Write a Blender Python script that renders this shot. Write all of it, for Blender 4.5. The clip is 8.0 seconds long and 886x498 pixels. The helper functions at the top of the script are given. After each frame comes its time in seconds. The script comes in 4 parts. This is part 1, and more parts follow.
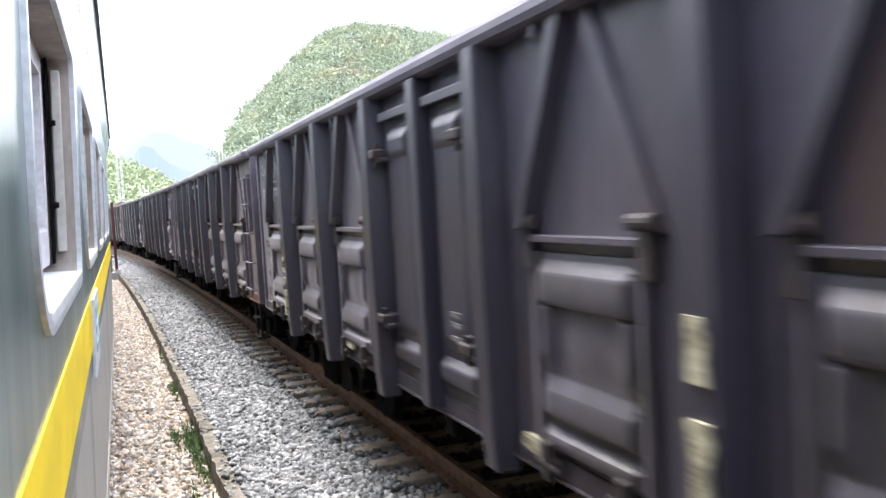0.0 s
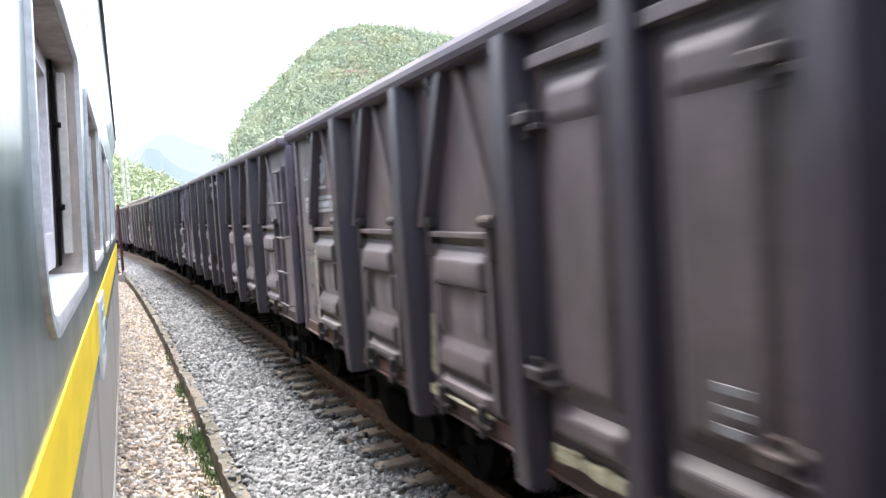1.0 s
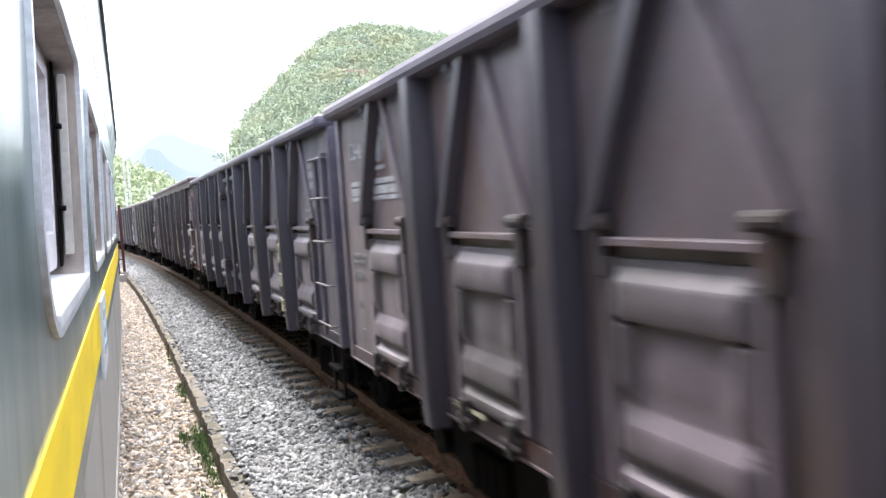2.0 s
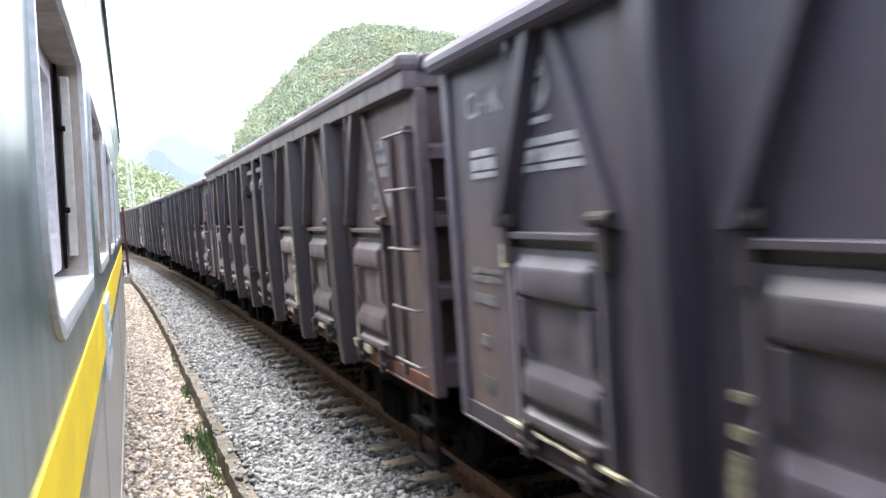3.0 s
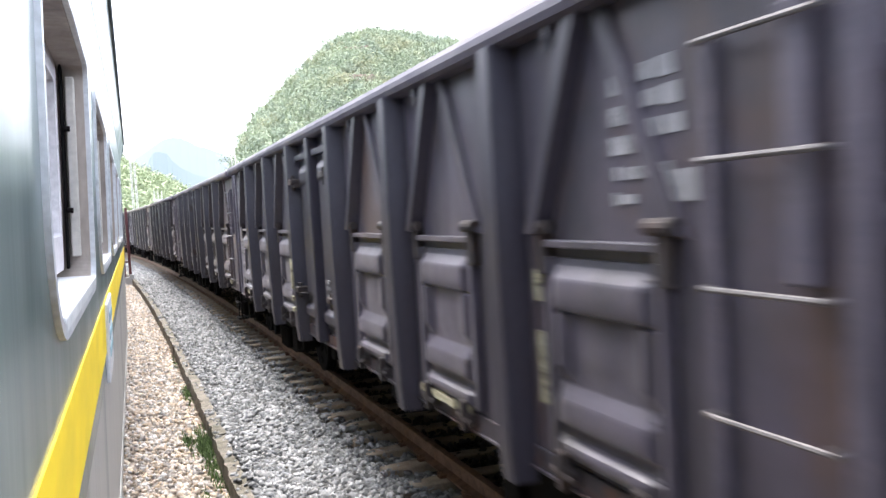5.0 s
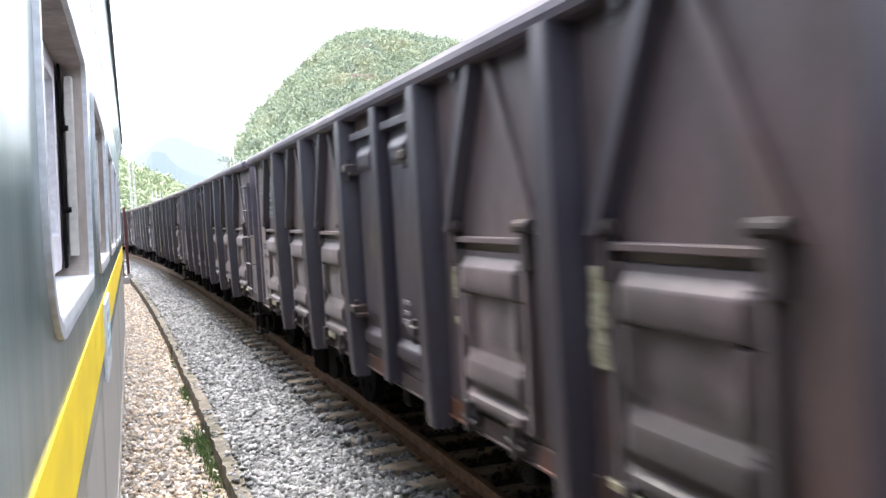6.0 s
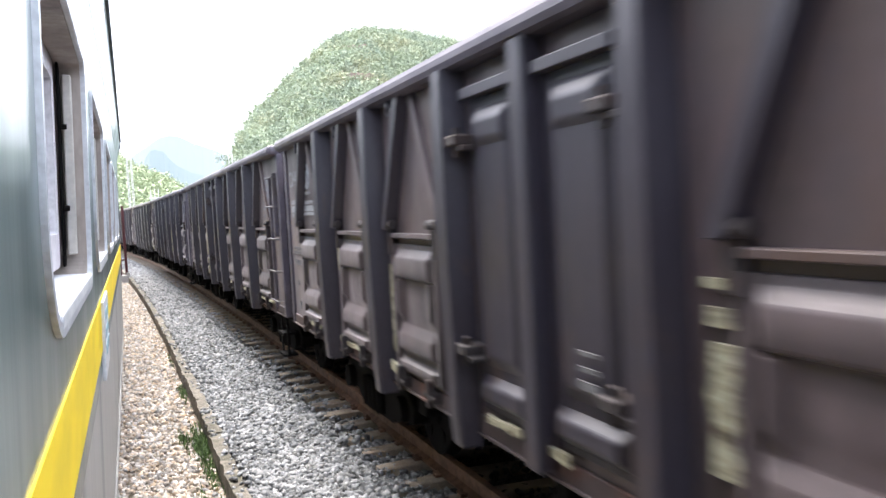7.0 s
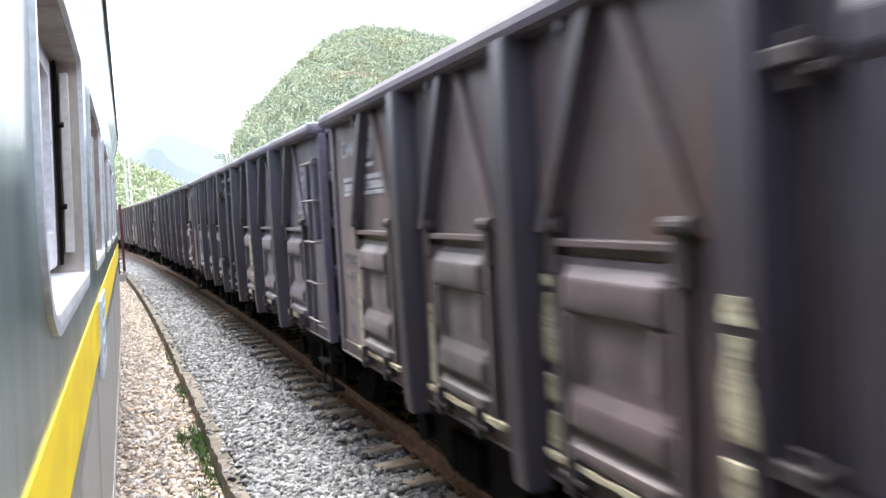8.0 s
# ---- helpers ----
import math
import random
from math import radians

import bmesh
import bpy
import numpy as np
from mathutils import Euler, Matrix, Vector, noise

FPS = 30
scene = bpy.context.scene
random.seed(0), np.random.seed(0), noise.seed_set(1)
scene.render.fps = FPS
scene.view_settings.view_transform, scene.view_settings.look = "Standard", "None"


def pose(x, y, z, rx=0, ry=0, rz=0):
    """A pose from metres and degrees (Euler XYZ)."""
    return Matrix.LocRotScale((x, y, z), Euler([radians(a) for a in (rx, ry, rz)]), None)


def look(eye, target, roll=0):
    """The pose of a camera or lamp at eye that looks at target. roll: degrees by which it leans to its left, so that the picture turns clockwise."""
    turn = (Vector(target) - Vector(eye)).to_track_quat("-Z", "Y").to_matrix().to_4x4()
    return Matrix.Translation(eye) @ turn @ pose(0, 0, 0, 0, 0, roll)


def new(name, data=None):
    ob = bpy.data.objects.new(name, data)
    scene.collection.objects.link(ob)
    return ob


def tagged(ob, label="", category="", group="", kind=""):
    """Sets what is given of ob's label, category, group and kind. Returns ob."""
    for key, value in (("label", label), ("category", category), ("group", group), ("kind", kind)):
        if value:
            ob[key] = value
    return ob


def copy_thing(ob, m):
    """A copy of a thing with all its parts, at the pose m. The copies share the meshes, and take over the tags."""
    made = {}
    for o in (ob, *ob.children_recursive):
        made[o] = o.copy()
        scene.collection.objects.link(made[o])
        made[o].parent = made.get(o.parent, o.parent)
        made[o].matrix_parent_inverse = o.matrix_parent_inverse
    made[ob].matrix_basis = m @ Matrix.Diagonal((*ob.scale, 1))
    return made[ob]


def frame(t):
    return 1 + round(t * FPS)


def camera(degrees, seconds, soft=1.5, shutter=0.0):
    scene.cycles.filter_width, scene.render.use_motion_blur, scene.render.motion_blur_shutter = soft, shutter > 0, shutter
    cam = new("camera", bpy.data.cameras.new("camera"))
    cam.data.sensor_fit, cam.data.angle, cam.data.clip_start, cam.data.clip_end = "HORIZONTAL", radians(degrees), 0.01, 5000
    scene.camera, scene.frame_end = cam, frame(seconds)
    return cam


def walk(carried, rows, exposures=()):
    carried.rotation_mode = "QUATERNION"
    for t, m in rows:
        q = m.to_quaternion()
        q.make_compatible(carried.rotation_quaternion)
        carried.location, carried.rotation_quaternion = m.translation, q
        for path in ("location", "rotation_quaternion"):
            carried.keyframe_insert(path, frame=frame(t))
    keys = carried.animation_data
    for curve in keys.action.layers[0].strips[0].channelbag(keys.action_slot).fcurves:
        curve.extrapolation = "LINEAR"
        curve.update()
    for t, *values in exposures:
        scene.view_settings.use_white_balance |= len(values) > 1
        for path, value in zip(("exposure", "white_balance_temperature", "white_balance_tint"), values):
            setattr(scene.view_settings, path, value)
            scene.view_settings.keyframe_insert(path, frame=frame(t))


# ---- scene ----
FOV = 57.43
EYE_H = 2.2695
YAW, PITCH, ROLL = 0.3658, -0.0556, -0.0533


def eye_pose(dx, dy, dz, dyaw, dpitch, droll):
    """The camera held out of the coach window; small hand movements about one stand."""
    eye = Vector((dx, dy, EYE_H + dz))
    yaw, pitch = YAW + dyaw, PITCH + dpitch
    way = Vector((math.sin(yaw) * math.cos(pitch), math.cos(yaw) * math.cos(pitch), math.sin(pitch)))
    return look(eye, eye + way * 10, math.degrees(ROLL + droll))


cam = camera(FOV, 8.0, soft=1.5, shutter=0.2)
walk(cam, [
    (0.0, eye_pose(-0.0017, 0.0049, 0.0012, 0.0081, -0.0042, -0.0031)),
    (0.5, eye_pose(-0.0004, 0.0073, 0.0005, 0.0041, -0.0036, -0.0057)),
    (1.0, eye_pose(-0.0007, 0.0140, 0.0006, 0.0015, -0.0028, -0.0071)),
    (1.5, eye_pose(0.0002, 0.0060, 0.0002, 0.0010, -0.0035, -0.0089)),
    (3.0, eye_pose(0.0004, -0.0004, 0.0013, -0.0042, -0.0038, -0.0172)),
    (3.5, eye_pose(-0.0005, -0.0009, 0.0010, -0.0059, -0.0031, -0.0188)),
    (4.0, eye_pose(-0.0027, 0.0031, 0.0022, -0.0070, 0.0006, -0.0120)),
    (4.5, eye_pose(-0.0011, 0.0081, 0.0007, -0.0076, 0.0027, -0.0058)),
    (6.0, eye_pose(-0.0009, 0.0062, 0.0007, -0.0043, 0.0026, -0.0029)),
    (6.5, eye_pose(-0.0020, 0.0074, 0.0013, -0.0032, 0.0021, -0.0007)),
    (7.0, eye_pose(-0.0015, 0.0015, 0.0011, -0.0023, 0.0016, -0.0005)),
    (7.5, eye_pose(0.0002, -0.0038, 0.0006, -0.0012, 0.0009, -0.0014)),
    (8.0, eye_pose(-0.0000, -0.0000, -0.0000, -0.0000, -0.0000, -0.0000)),
])

# ---- light ----
scene.view_settings.exposure = 3.22
SUN_ELEV, SUN_AZ = radians(62), radians(351)
world = bpy.data.worlds.new("sky")
scene.world = world
world.use_nodes = True
wn = world.node_tree
sky = wn.nodes.new("ShaderNodeTexSky")
sky.sky_type = "NISHITA"
sky.sun_disc = False
sky.sun_elevation, sky.sun_rotation = SUN_ELEV, SUN_AZ
sky.air_density, sky.dust_density, sky.ozone_density = 0.7, 9.0, 0.3
back = wn.nodes["Background"]
back.inputs["Strength"].default_value = 0.15
veil = wn.nodes.new("ShaderNodeMix")
veil.data_type = "RGBA"
veil.inputs["Factor"].default_value = 0.8
veil.inputs["B"].default_value = (2.5, 2.72, 3.24, 1)      # bright even cloud over the clear sky
wn.links.new(sky.outputs["Color"], veil.inputs["A"])
wn.links.new(veil.outputs["Result"], back.inputs["Color"])
sun = new("sun", bpy.data.lights.new("sun", "SUN"))
sun.data.energy, sun.data.angle, sun.data.color = 1.25, radians(30), (1.0, 0.98, 0.96)
sun.matrix_world = look((0, 0, 60), Vector((0, 0, 60)) - Vector((math.sin(SUN_AZ) * math.cos(SUN_ELEV), math.cos(SUN_AZ) * math.cos(SUN_ELEV), math.sin(SUN_ELEV))))


# ---- materials ----
def surface(name, base, second=None, rough=0.7, metal=0.0, scale=6.0, fine=60.0, bump=0.15, stain=None, amount=0.5, stretch=(1, 1, 1), coat=0.0, island=0.0, spread=0.0, dent=0.0, dust=0.0):
    """Paint, metal, stone: two colours mixed by coarse noise, fine grain, an optional stain with its own shape."""
    m = bpy.data.materials.new(name)
    m.use_nodes = True
    nt = m.node_tree
    n, l = nt.nodes, nt.links
    bsdf = n["Principled BSDF"]
    co = n.new("ShaderNodeTexCoord")
    mp = n.new("ShaderNodeMapping")
    mp.inputs["Scale"].default_value = stretch
    l.new(co.outputs["Object"], mp.inputs["Vector"])
    info = n.new("ShaderNodeObjectInfo")
    shift = n.new("ShaderNodeVectorMath")
    shift.operation = "ADD"
    mul = n.new("ShaderNodeMath")
    mul.operation = "MULTIPLY"
    mul.inputs[1].default_value = 37.0
    l.new(info.outputs["Random"], mul.inputs[0])
    l.new(mp.outputs["Vector"], shift.inputs[0])
    l.new(mul.outputs[0], shift.inputs[1])
    big = n.new("ShaderNodeTexNoise")
    big.inputs["Scale"].default_value, big.inputs["Detail"].default_value, big.inputs["Roughness"].default_value = scale, 6, 0.65
    l.new(shift.outputs[0], big.inputs["Vector"])
    small = n.new("ShaderNodeTexNoise")
    small.inputs["Scale"].default_value, small.inputs["Detail"].default_value = fine, 4
    l.new(shift.outputs[0], small.inputs["Vector"])
    second = second or tuple(c * 0.6 for c in base)

    def mix(fac, a, b):
        k = n.new("ShaderNodeMix")
        k.data_type = "RGBA"
        for sock, v in ((k.inputs["Factor"], fac), (k.inputs["A"], a), (k.inputs["B"], b)):
            if isinstance(v, (float, int)):
                sock.default_value = v
            elif isinstance(v, tuple):
                sock.default_value = (*v, 1)
            else:
                l.new(v, sock)
        return k.outputs["Result"]

    def ramp(src, lo, hi, a=0.0, b=1.0):
        r = n.new("ShaderNodeMapRange")
        r.inputs["From Min"].default_value, r.inputs["From Max"].default_value = lo, hi
        r.inputs["To Min"].default_value, r.inputs["To Max"].default_value = a, b
        l.new(src, r.inputs["Value"])
        return r.outputs["Result"]

    colour = mix(ramp(big.outputs["Fac"], 0.35, 0.65), base, second)
    if stain:
        st = n.new("ShaderNodeTexNoise")
        st.inputs["Scale"].default_value, st.inputs["Detail"].default_value, st.inputs["Roughness"].default_value = scale * 0.45, 8, 0.7
        l.new(shift.outputs[0], st.inputs["Vector"])
        colour = mix(ramp(st.outputs["Fac"], 0.62 - 0.25 * amount, 0.72 - 0.15 * amount), colour, stain)
    gray = n.new("ShaderNodeHueSaturation")
    l.new(colour, gray.inputs["Color"])
    if island:
        geo = n.new("ShaderNodeNewGeometry")
        l.new(ramp(geo.outputs["Random Per Island"], 0, 1, 1 - island, 1 + island), gray.inputs["Value"])
        if spread:
            wob = n.new("ShaderNodeMath")
            wob.operation = "FRACT"
            m7 = n.new("ShaderNodeMath")
            m7.operation = "MULTIPLY"
            m7.inputs[1].default_value = 7.31
            l.new(geo.outputs["Random Per Island"], m7.inputs[0])
            l.new(m7.outputs[0], wob.inputs[0])
            l.new(ramp(wob.outputs[0], 0, 1, 1 - spread, 1 + spread), gray.inputs["Saturation"])
    else:
        l.new(ramp(small.outputs["Fac"], 0.2, 0.8, 0.82, 1.18), gray.inputs["Value"])
    l.new(gray.outputs["Color"], bsdf.inputs["Base Color"])
    l.new(ramp(big.outputs["Fac"], 0.3, 0.7, max(rough - 0.12, 0.03), min(rough + 0.12, 1)), bsdf.inputs["Roughness"])
    bsdf.inputs["Metallic"].default_value = metal
    if dust:
        bsdf.inputs["Sheen Weight"].default_value = dust
        bsdf.inputs["Sheen Roughness"].default_value = 0.45
        bsdf.inputs["Sheen Tint"].default_value = (0.85, 0.80, 0.84, 1)
    if coat:
        bsdf.inputs["Coat Weight"].default_value = coat
        bsdf.inputs["Coat Roughness"].default_value = 0.16
    if bump:
        b = n.new("ShaderNodeBump")
        b.inputs["Strength"].default_value = bump
        b.inputs["Distance"].default_value = 0.01
        l.new(small.outputs["Fac"], b.inputs["Height"])
        l.new(b.outputs["Normal"], bsdf.inputs["Normal"])
        if dent:
            soft = n.new("ShaderNodeTexNoise")
            soft.inputs["Scale"].default_value, soft.inputs["Detail"].default_value = 3.5, 3
            l.new(shift.outputs[0], soft.inputs["Vector"])
            d = n.new("ShaderNodeBump")
            d.inputs["Strength"].default_value, d.inputs["Distance"].default_value = dent, 0.04
            l.new(soft.outputs["Fac"], d.inputs["Height"])
            l.new(d.outputs["Normal"], b.inputs["Normal"])
    return m


RUST = (0.11, 0.04, 0.02)
PAL = []
for tone, (frame_c, frame_d, panel_c, panel_d, sill_c, am) in enumerate((
        ((0.0388, 0.0363, 0.0572), (0.0277, 0.0259, 0.0409), (0.0462, 0.0432, 0.0613), (0.0333, 0.0302, 0.0419), (0.0416, 0.0345, 0.0429), 0.1),
        ((0.0426, 0.0371, 0.0552), (0.0295, 0.0259, 0.0389), (0.0670, 0.0525, 0.0560), (0.0440, 0.0350, 0.0385), (0.0680, 0.0370, 0.0310), 0.4),
        ((0.0462, 0.0363, 0.0491), (0.0314, 0.0259, 0.0358), (0.0500, 0.0350, 0.0375), (0.0320, 0.0240, 0.0270), (0.1500, 0.0480, 0.0240), 0.5),
        ((0.0406, 0.0363, 0.0531), (0.0277, 0.0250, 0.0368), (0.0660, 0.0500, 0.0515), (0.0420, 0.0320, 0.0340), (0.0480, 0.0328, 0.0348), 0.25),
        ((0.0426, 0.0380, 0.0560), (0.0300, 0.0265, 0.0390), (0.0900, 0.0755, 0.0860), (0.0640, 0.0530, 0.0610), (0.0560, 0.0328, 0.0320), 0.15))):
    PAL.append(dict(
        # frame colour raised: sky light on rails, ribs and corners painted in
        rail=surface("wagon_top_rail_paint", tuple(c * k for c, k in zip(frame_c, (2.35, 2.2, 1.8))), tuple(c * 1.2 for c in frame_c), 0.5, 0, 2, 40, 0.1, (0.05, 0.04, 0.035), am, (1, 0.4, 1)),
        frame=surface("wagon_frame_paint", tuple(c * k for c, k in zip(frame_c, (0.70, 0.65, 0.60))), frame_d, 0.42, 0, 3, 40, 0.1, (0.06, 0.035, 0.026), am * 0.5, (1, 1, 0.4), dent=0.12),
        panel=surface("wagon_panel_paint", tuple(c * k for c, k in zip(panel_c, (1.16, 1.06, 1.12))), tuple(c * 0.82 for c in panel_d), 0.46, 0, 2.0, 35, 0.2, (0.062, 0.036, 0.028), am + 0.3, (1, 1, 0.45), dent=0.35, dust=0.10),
        door=surface("wagon_door_paint", tuple(c * k for c, k in zip(panel_c, (1.22, 1.14, 1.22))), tuple(c * 0.8 for c in panel_d), 0.5, 0, 1.5, 45, 0.2, (0.020, 0.018, 0.018), 0.6, (1, 1, 0.6), dent=0.3, dust=0.12),
        sill=surface("wagon_sill_paint", sill_c, panel_d, 0.7, 0, 3, 30, 0.2, RUST, 0.3 + am * 0.6)))
# almost black and without gloss: shade below the vehicles put into the colour
DARK = surface("black_with_underside_shade", (0.003, 0.0028, 0.0028), (0.006, 0.005, 0.005), 0.9, 0.0, 5, 40, 0.2)
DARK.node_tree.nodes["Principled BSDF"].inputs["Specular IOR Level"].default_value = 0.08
LATCH = surface("rusty_dark_fittings", (0.020, 0.017, 0.020), (0.026, 0.018, 0.017), 0.8, 0, 8, 60, 0.3, (0.042, 0.021, 0.015), 0.3)
WHITE_MARK = surface("worn_white_lettering", (0.38, 0.39, 0.41), (0.22, 0.226, 0.24), 0.7, 0, 9, 60, 0, (0.06, 0.06, 0.066), 0.35)
FAINT_MARK = surface("faded_white_lettering", (0.15, 0.15, 0.16), (0.085, 0.086, 0.093), 0.75, 0, 9, 60, 0, (0.045, 0.042, 0.046), 0.45)
MID_MARK = surface("weathered_white_lettering", (0.26, 0.262, 0.28), (0.15, 0.152, 0.165), 0.75, 0, 9, 60, 0, (0.05, 0.048, 0.052), 0.45)
CREAM = surface("cream_sealant", (0.40, 0.385, 0.28), (0.24, 0.22, 0.145), 0.8, 0, 9, 60, 0.3, (0.11, 0.09, 0.06), 0.5, (1, 1, 4))
STEEL = surface("bare_steel", (0.16, 0.15, 0.155), (0.09, 0.085, 0.088), 0.5, 0.4, 6, 60, 0.1)
RAIL_RUST = surface("rusty_rail", (0.115, 0.054, 0.026), (0.062, 0.031, 0.018), 0.7, 0.0, 7, 60, 0.25, (0.16, 0.078, 0.034), 0.35)
CONCRETE = surface("sleeper_concrete", (0.26, 0.215, 0.165), (0.17, 0.14, 0.11), 0.9, 0, 6, 70, 0.4, (0.17, 0.12, 0.08), 0.4)
KERB = surface("kerb_concrete", (0.17, 0.148, 0.12), (0.09, 0.08, 0.065), 0.95, 0, 9, 70, 0.9, (0.07, 0.065, 0.045), 0.6)
BALLAST = surface("grey_ballast", (0.225, 0.228, 0.230), (0.138, 0.140, 0.144), 0.9, 0, 9, 70, 0.3, island=0.58, spread=0.9)
GRAVEL = surface("buff_gravel", (0.50, 0.445, 0.385), (0.36, 0.305, 0.255), 0.9, 0, 9, 70, 0.3, island=0.5, spread=0.8)
# ballast between the rails: shade under the wagons put into the stone colour
SHADE_BALLAST = surface("shade_blackened_ballast", (0.018, 0.016, 0.015), (0.011, 0.010, 0.010), 0.9, 0, 9, 70, 0.3, island=0.4)
MASONRY = surface("dark_masonry", (0.10, 0.095, 0.085), (0.06, 0.056, 0.05), 0.95, 0, 1.5, 20, 0.6)
BED = surface("ballast_bed", (0.045, 0.044, 0.044), (0.03, 0.028, 0.027), 0.95, 0, 14, 60, 0.6)
SOIL = surface("gravel_soil", (0.22, 0.165, 0.125), (0.13, 0.10, 0.072), 0.95, 0, 6, 50, 0.6)
GREEN = surface("coach_green_paint", (0.042, 0.082, 0.08), (0.07, 0.118, 0.114), 0.40, 0, 2.5, 25, 0.02, (0.175, 0.23, 0.22), 0.55, (1, 1, 0.08), coat=0.6)
GREEN_LOW = surface("dusty_lower_coach_paint", (0.36, 0.355, 0.33), (0.46, 0.45, 0.425), 0.5, 0, 3.0, 25, 0.02, (0.12, 0.135, 0.13), 0.5, (1, 1, 0.06), coat=0.2)
YELLOW = surface("yellow_stripe_paint", (0.96, 0.71, 0.02), (0.95, 0.69, 0.02), 0.6, 0, 0.8, 6, 0.0, (0.9, 0.7, 0.03), 0.03, (1, 0.4, 1), coat=0.0)
TRIM = surface("window_trim_alloy", (0.62, 0.64, 0.66), (0.5, 0.52, 0.54), 0.4, 0.3, 5, 50, 0.05)
REVEAL = surface("grimy_window_reveal", (0.38, 0.33, 0.29), (0.26, 0.22, 0.19), 0.6, 0, 4, 40, 0.1, (0.14, 0.12, 0.11), 0.3, (1, 1, 0.4))
SASH = surface("sash_frame_alloy", (0.82, 0.80, 0.82), (0.7, 0.67, 0.69), 0.35, 0.0, 5, 50, 0.05)
INNER = surface("coach_inner_lining", (0.5, 0.47, 0.42), (0.42, 0.40, 0.36), 0.6, 0, 3, 40, 0.03)
ROOFM = surface("coach_roof_paint", (0.06, 0.075, 0.08), (0.04, 0.05, 0.055), 0.6, 0, 3, 30, 0.05)
PLATE = surface("white_route_plate", (0.75, 0.76, 0.76), (0.6, 0.62, 0.63), 0.4, 0, 4, 40, 0.02)
RED = surface("red_post_paint", (0.085, 0.014, 0.016), (0.06, 0.01, 0.012), 0.6, 0, 5, 40, 0.1)
MASTW = surface("pale_mast_concrete", (0.58, 0.58, 0.57), (0.48, 0.48, 0.47), 0.8, 0, 2, 20, 0.05)
# both leaf colours are paled and greyed: distance haze put into the base colour
LEAF = surface("hazed_woodland_leaves", (0.30, 0.345, 0.23), (0.205, 0.25, 0.195), 0.95, 0, 0.11, 1, 0, (0.30, 0.295, 0.175), 0.35, island=0.05, spread=0.10)
LEAF_FAR = surface("hazed_hillside_leaves", (0.31, 0.355, 0.22), (0.25, 0.30, 0.18), 0.85, 0, 0.06, 1, 0, island=0.06)
HILLSOIL = surface("hillside_scrub", (0.15, 0.175, 0.11), (0.11, 0.14, 0.085), 0.95, 0, 0.05, 0.8, 0, (0.2, 0.16, 0.09), 0.2)
ROCK = surface("pale_cut_rock", (0.33, 0.26, 0.22), (0.2, 0.15, 0.125), 0.9, 0, 0.5, 3, 0.2)
FIELD = surface("valley_floor", (0.12, 0.13, 0.06), (0.16, 0.13, 0.08), 0.95, 0, 0.03, 0.5, 0)
GRASS = surface("green_weeds", (0.075, 0.13, 0.032), (0.055, 0.095, 0.024), 0.7, 0, 8, 40, 0, island=0.35)
glass = bpy.data.materials.new("window_glass")
glass.use_nodes = True
gb = glass.node_tree.nodes["Principled BSDF"]
gb.inputs["Base Color"].default_value = (0.75, 0.8, 0.8, 1)
gb.inputs["Roughness"].default_value = 0.03
gb.inputs["Transmission Weight"].default_value = 1.0


# mountains glow by themselves: distance haze is put into their emission colour
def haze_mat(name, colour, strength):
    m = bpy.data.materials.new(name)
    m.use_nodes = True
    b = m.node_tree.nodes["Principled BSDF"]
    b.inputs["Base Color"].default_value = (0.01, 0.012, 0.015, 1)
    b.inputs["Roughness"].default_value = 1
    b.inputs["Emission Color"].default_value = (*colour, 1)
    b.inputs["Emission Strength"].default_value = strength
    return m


HAZE_NEAR = haze_mat("far_mountain_haze_glow", (0.54, 0.75, 0.86), 0.083)
HAZE_FAR = haze_mat("farthest_mountain_haze_glow", (0.71, 0.88, 0.97), 0.092)

# ---- plan: both tracks are concentric left-hand curves ----
R0 = 719.0
XF = 3.3015          # freight track centre
WALL = 0.14          # camera to coach side
XCOACH = -WALL - 1.55
PITCH_W = 13.438     # coupled wagon length
HALF = 4.35          # bogie centre from wagon centre


def arc(s, lat):
    """The point of the line at lateral place lat (at the camera), s metres along the freight track."""
    a = s / (R0 + XF)
    return Vector((-R0 + (R0 + lat) * math.cos(a), (R0 + lat) * math.sin(a), 0)), a


def chord_pose(s, half, lat):
    a, b = arc(s - half, lat)[0], arc(s + half, lat)[0]
    d = b - a
    mid = (a + b) / 2
    return pose(mid.x, mid.y, 0, 0, 0, math.degrees(math.atan2(-d.x, d.y)))


# ---- mesh helpers ----
def mesh_of(name, bm, mat):
    bmesh.ops.recalc_face_normals(bm, faces=bm.faces)
    me = bpy.data.meshes.new(name)
    bm.to_mesh(me)
    bm.free()
    me.materials.append(mat)
    return me


def part(name, bm, mat, parent=None, label="", smooth=False):
    me = bm if isinstance(bm, bpy.types.Mesh) else mesh_of(name, bm, mat)
    if smooth:
        me.polygons.foreach_set("use_smooth", [True] * len(me.polygons))
    ob = new(name, me)
    ob.parent = parent
    if label:
        tagged(ob, label)
    return ob


def hexa(bm, c, bev=0.0):
    """A solid from eight corners: four of the bottom in turn, then four of the top."""
    v = [bm.verts.new(p) for p in c]
    for f in ((0, 3, 2, 1), (4, 5, 6, 7), (0, 1, 5, 4), (1, 2, 6, 5), (2, 3, 7, 6), (3, 0, 4, 7)):
        bm.faces.new([v[i] for i in f])
    if bev:
        edges = {e for q in v[4:] for e in q.link_edges}
        bmesh.ops.bevel(bm, geom=list(edges), offset=bev, segments=3, profile=0.5, affect="EDGES")
    return v


